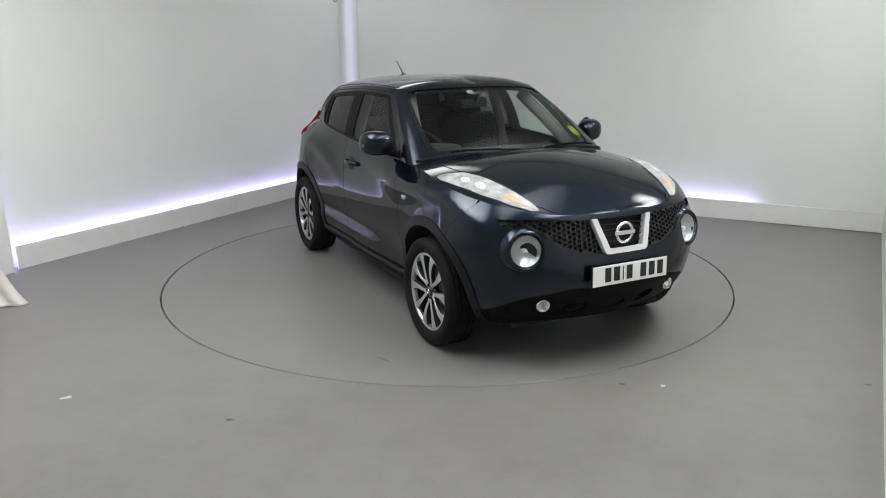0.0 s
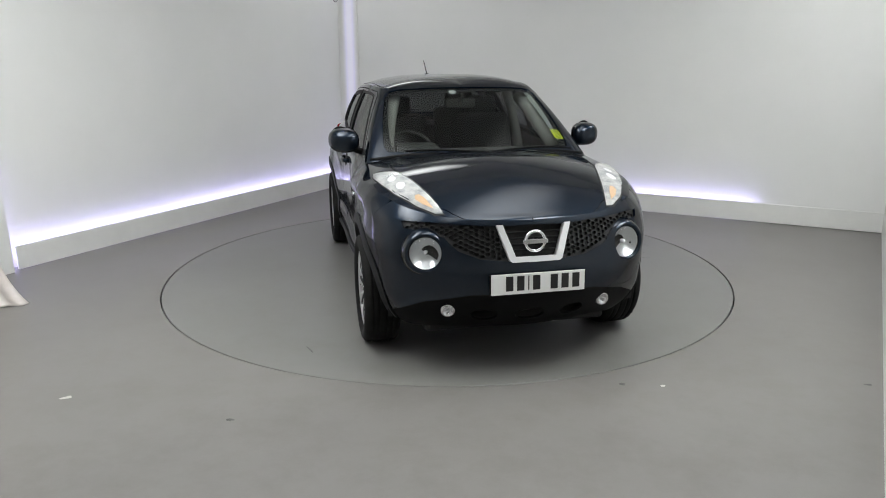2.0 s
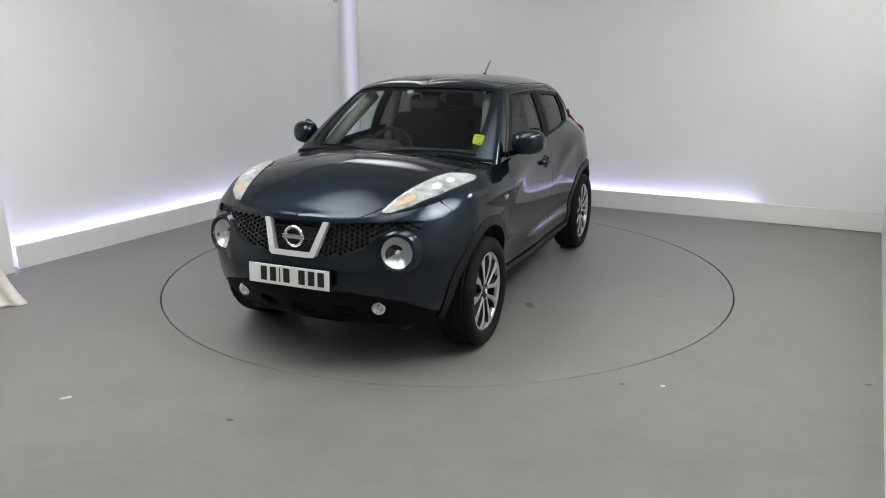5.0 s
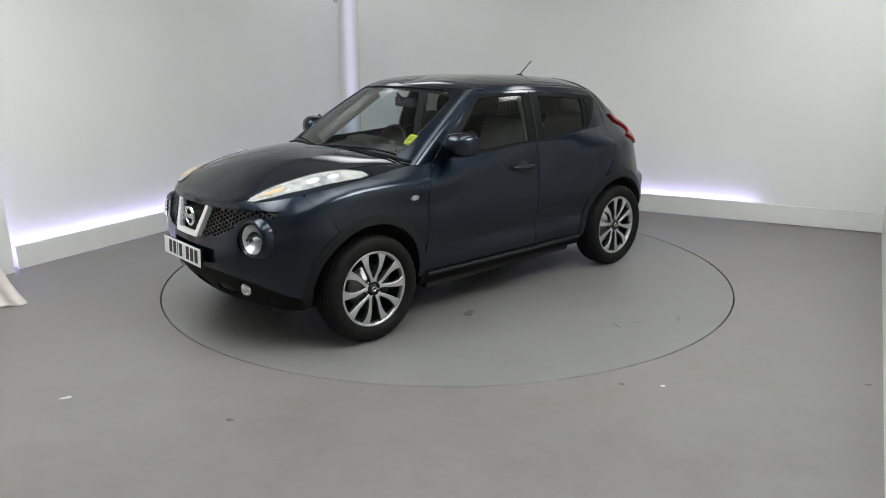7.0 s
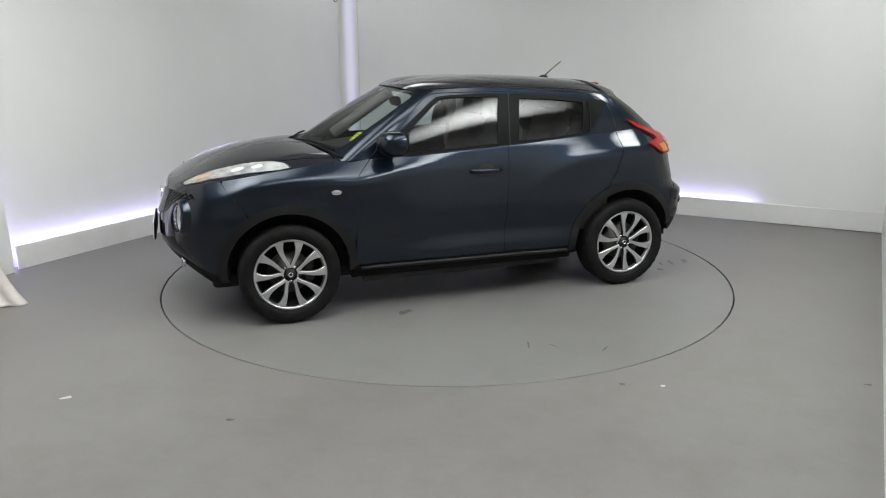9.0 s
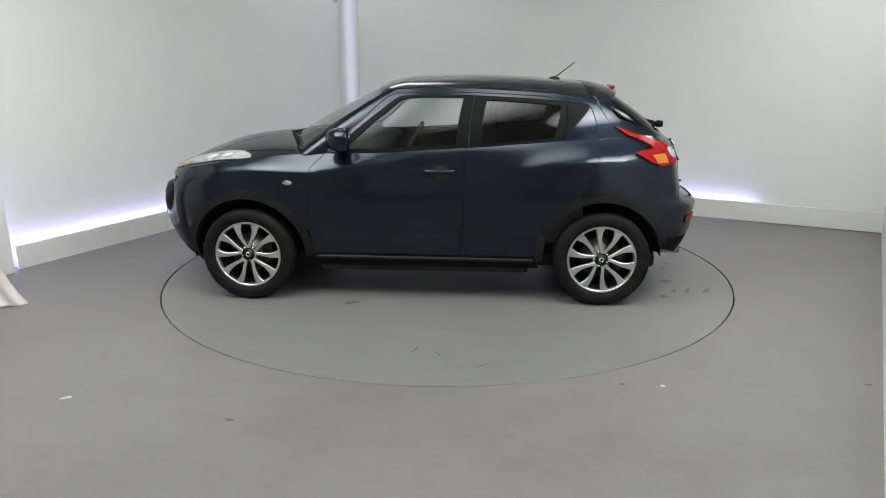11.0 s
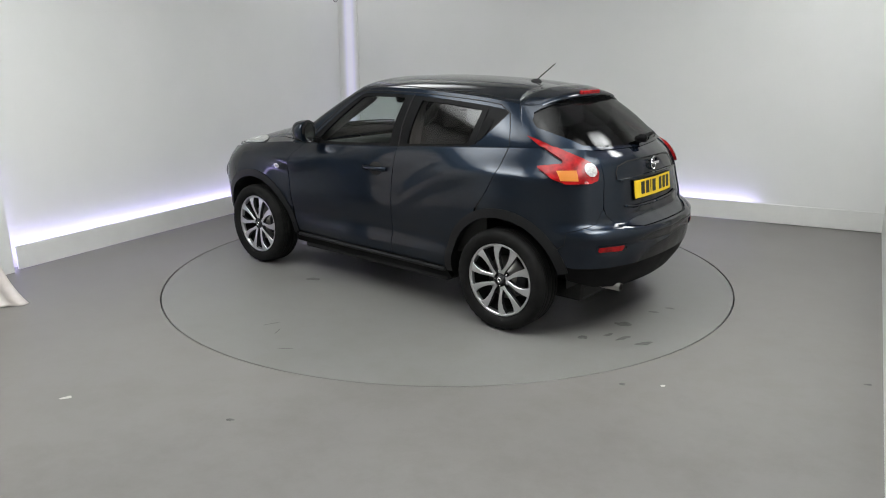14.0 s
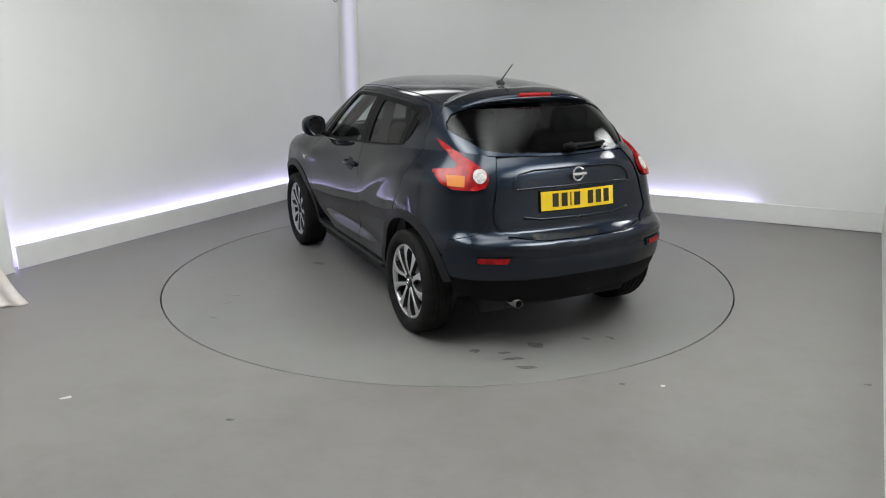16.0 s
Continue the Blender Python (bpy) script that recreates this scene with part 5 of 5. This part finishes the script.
ME_NUT = mesh_from("wheel_nut", *lathe([(0.0, 0.016), (0.008, 0.015), (0.0105, 0.010), (0.0105, 0.0)], 12))
ME_CALIPER = bpy.data.meshes.new("brake_caliper")
cb = box_bm((0.08, 0.05, 0.15), (-0.125, 0.0, 0.0), 0.02)
cb.to_mesh(ME_CALIPER)
cb.free()
ME_LOGO = mesh_from("cap_ring", *lathe([(0.010, 0.081), (0.011, 0.085), (0.016, 0.085), (0.017, 0.080)], 24))
for me, mt in ((ME_TYRE, M_TYRE), (ME_RIM, M_ALLOY), (ME_BARREL, M_SEAL_SHADE), (ME_BACK, M_DISC), (ME_CAP, M_ALLOYDARK), (ME_NUT, M_CHROME), (ME_CALIPER, M_ALLOYDARK), (ME_LOGO, M_CHROME)):
    me.materials.append(mt)
for hub, sg, spin in ((HUB_F, 1, 0), (HUB_R, 1, -12), (HUB_F, -1, 40), (HUB_R, -1, 11)):
    w = new("wheel", ME_RIM)
    w.parent = car
    w.matrix_basis = pose(hub, 0.7635 * sg, HUB_Z, 0, 0, 0 if sg > 0 else 180) @ pose(0, 0, 0, 0, spin, 0)
    w["label"] = "ten-spoke machined alloy wheel with a black tyre"
    for nm, me in (("tyre", ME_TYRE), ("rim_barrel", ME_BARREL), ("brake_disc", ME_BACK), ("hub_cap", ME_CAP), ("brake_caliper", ME_CALIPER), ("cap_ring", ME_LOGO)):
        o = new(nm, me)
        o.parent = w
    for i in range(5):
        a = radians(54 + 72 * i)
        for me in ME_SPOKES:
            o = new("spoke", me)
            o.parent = w
            o.matrix_basis = pose(0, 0, 0, 0, 72 * i, 0)
        o = new("wheel_nut", ME_NUT)
        o.parent = w
        o.matrix_basis = pose(0.050 * math.cos(a), 0.048, 0.050 * math.sin(a))


# ---- cabin
def soft_box(size, at, bevel, rx=0, ry=0, rz=0, seg=3):
    bm = box_bm(size, (0, 0, 0), bevel, None, seg)
    bmesh.ops.transform(bm, matrix=pose(*at, rx, ry, rz), verts=bm.verts)
    return smooth_bm(bm)


part("cabin_floor", box_bm((2.2, 1.36, 0.04), (-0.12, 0, 0.42)), M_TRIM, car)
part("dashboard", soft_box((0.62, 1.36, 0.30), (0.74, 0, 0.90), 0.09, 0, 6), M_TRIM, car, "charcoal dashboard")
part("instrument_hood", soft_box((0.22, 0.36, 0.12), (0.52, -0.36, 1.05), 0.05), M_TRIM, car)
part("parcel_shelf", soft_box((0.45, 1.10, 0.03), (-1.38, 0, 1.06), 0.01), M_TRIM, car)
ring = []
for i in range(28):
    a = 2 * math.pi * i / 28
    ring.append(pose(0.30, -0.36, 1.00, 0, -24, 0) @ Vector((0, 0.185 * math.cos(a), 0.185 * math.sin(a))))
sw = part("steering_wheel", mesh_from("steering_wheel", *tube(ring, 0.015, 8, True)), M_TRIM, car, "dark three-spoke steering wheel")
part("wheel_hub", soft_box((0.05, 0.15, 0.13), (0.315, -0.36, 1.0), 0.03, 0, -24), M_TRIM, sw)
for a in (0, 180, 270):
    d = pose(0.30, -0.36, 1.00, 0, -24, 0)
    part("wheel_spoke", mesh_from("wheel_spoke", *tube([d @ Vector((0.01, 0, 0)), d @ Vector((0, 0.18 * math.cos(radians(a)), 0.18 * math.sin(radians(a))))], 0.014, 8)), M_TRIM, sw)
for x, ys in ((-0.20, (0.36, -0.36)), (-0.98, (0.36, -0.36))):
    for y in ys:
        st = part("seat", soft_box((0.52, 0.50, 0.20), (x + 0.22, y, 0.62), 0.07), M_SEAT, car, "dark cloth car seat")
        part("seat_back", soft_box((0.16, 0.50, 0.64), (x - 0.06, y, 0.94), 0.07, 0, -14), M_SEAT, st)
        part("headrest", soft_box((0.10, 0.27, 0.17), (x - 0.16, y, 1.305), 0.045, 0, -10), M_SEAT, st)
        for dy in (-0.06, 0.06):
            part("headrest_post", mesh_from("headrest_post", *tube([(x - 0.135, y + dy, 1.20), (x - 0.15, y + dy, 1.26)], 0.006, 8)), M_CHROME, st)
mi = part("cabin_mirror", soft_box((0.04, 0.23, 0.075), (0.42, 0.0, 1.385), 0.02, 0, 10), M_TRIM, car, "black rear-view mirror")
part("mirror_stem", mesh_from("mirror_stem", *tube([(0.45, 0, 1.40), (0.50, 0, 1.45)], 0.012, 8)), M_TRIM, mi)
part("sensor_disc", mesh_from("sensor_disc", *turned(lathe([(0.0, 0.004), (0.025, 0.003), (0.027, 0.0)], 20, "x"), Vector((0.505, -0.075, 1.468)), Vector((0.45, 0, 0.89)))), M_LAMPWHITE, car)
both("pillar_cover", tube([(0.80, 0.60, 1.09), (0.55, 0.54, 1.27), (0.33, 0.47, 1.43)], 0.045, 8), M_HEAD, car, "pale windscreen pillar cover")
both("belt_pillar", tube([(-0.25, 0.68, 0.95), (-0.26, 0.63, 1.20), (-0.24, 0.55, 1.44)], 0.040, 8), M_HEAD, car, "pale door pillar cover")
both("door_card", panel_data(lower, side_pts([(0.88, 0.45), (-1.0, 0.45), (-1.0, 1.10), (-0.2, 1.06), (0.78, 1.03)]), (), 0.08, off=-0.07, depth=0), M_TRIM, car)

# yellow paper on the windscreen's edge
st_r = ring_r[3] - 0.108
stick = part("windscreen_sticker", mesh_from("windscreen_sticker", *panel_data(green, rounded([(st_r - 0.030, 0.115), (st_r + 0.032, 0.115), (st_r + 0.024, 0.178), (st_r - 0.034, 0.178)], 0.01, 2), (), 0.02, off=-0.014, depth=0.001)), M_STICKER, car, "small yellow paper sticker inside the windscreen")
part("sticker_ring", mesh_from("sticker_ring", *chart_line(green, circle(st_r - 0.002, 0.134, 0.014, 16) + [(st_r + 0.012, 0.134)], 0.0025, off=-0.012)), M_STICKERDK, stick)
part("sticker_print", mesh_from("sticker_print", *panel_data(green, [(st_r - 0.022, 0.157), (st_r + 0.014, 0.157), (st_r + 0.012, 0.168), (st_r - 0.022, 0.168)], (), 0.02, off=-0.012, depth=0.001)), M_STICKERDK, stick)

# ---- marks on the turntable and the floor
for x, y, r, st, rz, seed in ((0.635, 0.905, 0.036, 1.5, 20, 1), (-1.735, 0.275, 0.042, 1.2, 0, 2), (-1.985, 0.505, 0.026, 2.0, 60, 3), (-1.845, 0.505, 0.020, 2.6, 70, 4), (-1.745, 0.51, 0.014, 3.0, 80, 5), (-1.64, 0.65, 0.026, 1.3, 0, 6),
                              (-1.79, -0.07, 0.020, 1.4, 30, 7), (-1.85, -0.21, 0.018, 1.6, 10, 8), (0.09, 1.735, 0.006, 9.0, 70, 9), (-0.32, 1.95, 0.005, 10.0, 40, 10), (-0.05, 1.80, 0.005, 8.0, 120, 11), (1.5, -1.2, 0.006, 9, 20, 12)):
    bm = blot(r, st, seed)
    bmesh.ops.transform(bm, matrix=pose(x, y, 0.0012, 0, 0, rz), verts=bm.verts)
    part("stain", bm, M_STAIN, turntable, "dark oily mark")
for x, y, r, st, rz, seed, mt, lb in ((-2.004, -2.37, 0.017, 1.6, 20, 21, M_FLECK, "pale paint fleck on the floor"), (-1.072, -2.612, 0.012, 1.8, -20, 22, M_STAIN, "dark scuff on the floor"), (1.167, -2.24, 0.012, 1.2, 0, 23, M_FLECK, "pale paint fleck on the floor"),
                                      (0.952, -2.218, 0.012, 1.8, 0, 24, M_STAIN, "dark scuff on the floor"), (2.278, -2.23, 0.012, 1.6, 0, 25, M_STAIN, "dark scuff on the floor")):
    bm = blot(r, st, seed)
    bmesh.ops.transform(bm, matrix=pose(x, y, 0.0012, 0, 0, rz), verts=bm.verts)
    tagged(part("floor_mark", bm, mt), lb, "floor mark")


# ---- curtain and hook
def curtain():
    V, F = [], []
    nu, nv = 60, 30
    for j in range(nv + 1):
        h = 2.9 * (j / nv) ** 1.6
        pull = 0.20 * (1 - math.exp(-h / 0.22)) + 0.10 * h
        for i in range(nu + 1):
            u = i / nu
            base = Vector((-3.02, -0.875)).lerp(Vector((-4.55, -1.65)), u)
            fold = 0.05 * math.sin(u * 34 + 0.6 * math.sin(h * 2)) * (0.5 + 0.5 * min(1, h)) + 0.02 * math.sin(u * 71 + h)
            lean = Vector((-1.0, 0.10)) * pull * (1 - u)
            p = base + lean + Vector((0.45, -0.89)) * fold
            V.append((p.x, p.y, 0.004 + h))
    for j in range(nv):
        for i in range(nu):
            q = j * (nu + 1) + i
            F.append((q, q + 1, q + nu + 2, q + nu + 1))
    return V, F


cu = part("curtain", mesh_from("curtain", *curtain()), M_CURTAIN)
so = cu.modifiers.new("thickness", "SOLIDIFY")
so.thickness = 0.006
tagged(cu, "off-white cloth curtain pulled aside beside the wall", "curtain")
hook = [(-1.34 + 0.022 * math.cos(radians(a)), 3.5, 2.345 + 0.022 * math.sin(radians(a))) for a in range(150, 400, 20)]
hook = [(-1.362, 3.5, ROOM_H), (-1.362, 3.5, 2.40)] + hook
tagged(part("hook", mesh_from("hook", *tube(hook, 0.004, 6)), M_METAL_DARK), "thin dark hook hanging from the ceiling", "hook")

# ---- unseen light panels added under the ceiling
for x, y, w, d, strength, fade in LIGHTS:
    fx = thing("unseen_light_panel", "unseen flat light panel added under the ceiling", "ceiling light", "ceiling lights", m=pose(x, y, ROOM_H - 0.06, 0, 0, LIGHT_TURN))
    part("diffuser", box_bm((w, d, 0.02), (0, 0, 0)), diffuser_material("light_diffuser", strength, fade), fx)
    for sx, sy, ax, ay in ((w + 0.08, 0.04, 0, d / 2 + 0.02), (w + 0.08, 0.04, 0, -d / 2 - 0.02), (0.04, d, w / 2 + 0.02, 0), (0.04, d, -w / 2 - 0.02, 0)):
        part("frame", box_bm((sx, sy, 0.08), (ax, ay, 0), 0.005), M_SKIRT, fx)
motions()
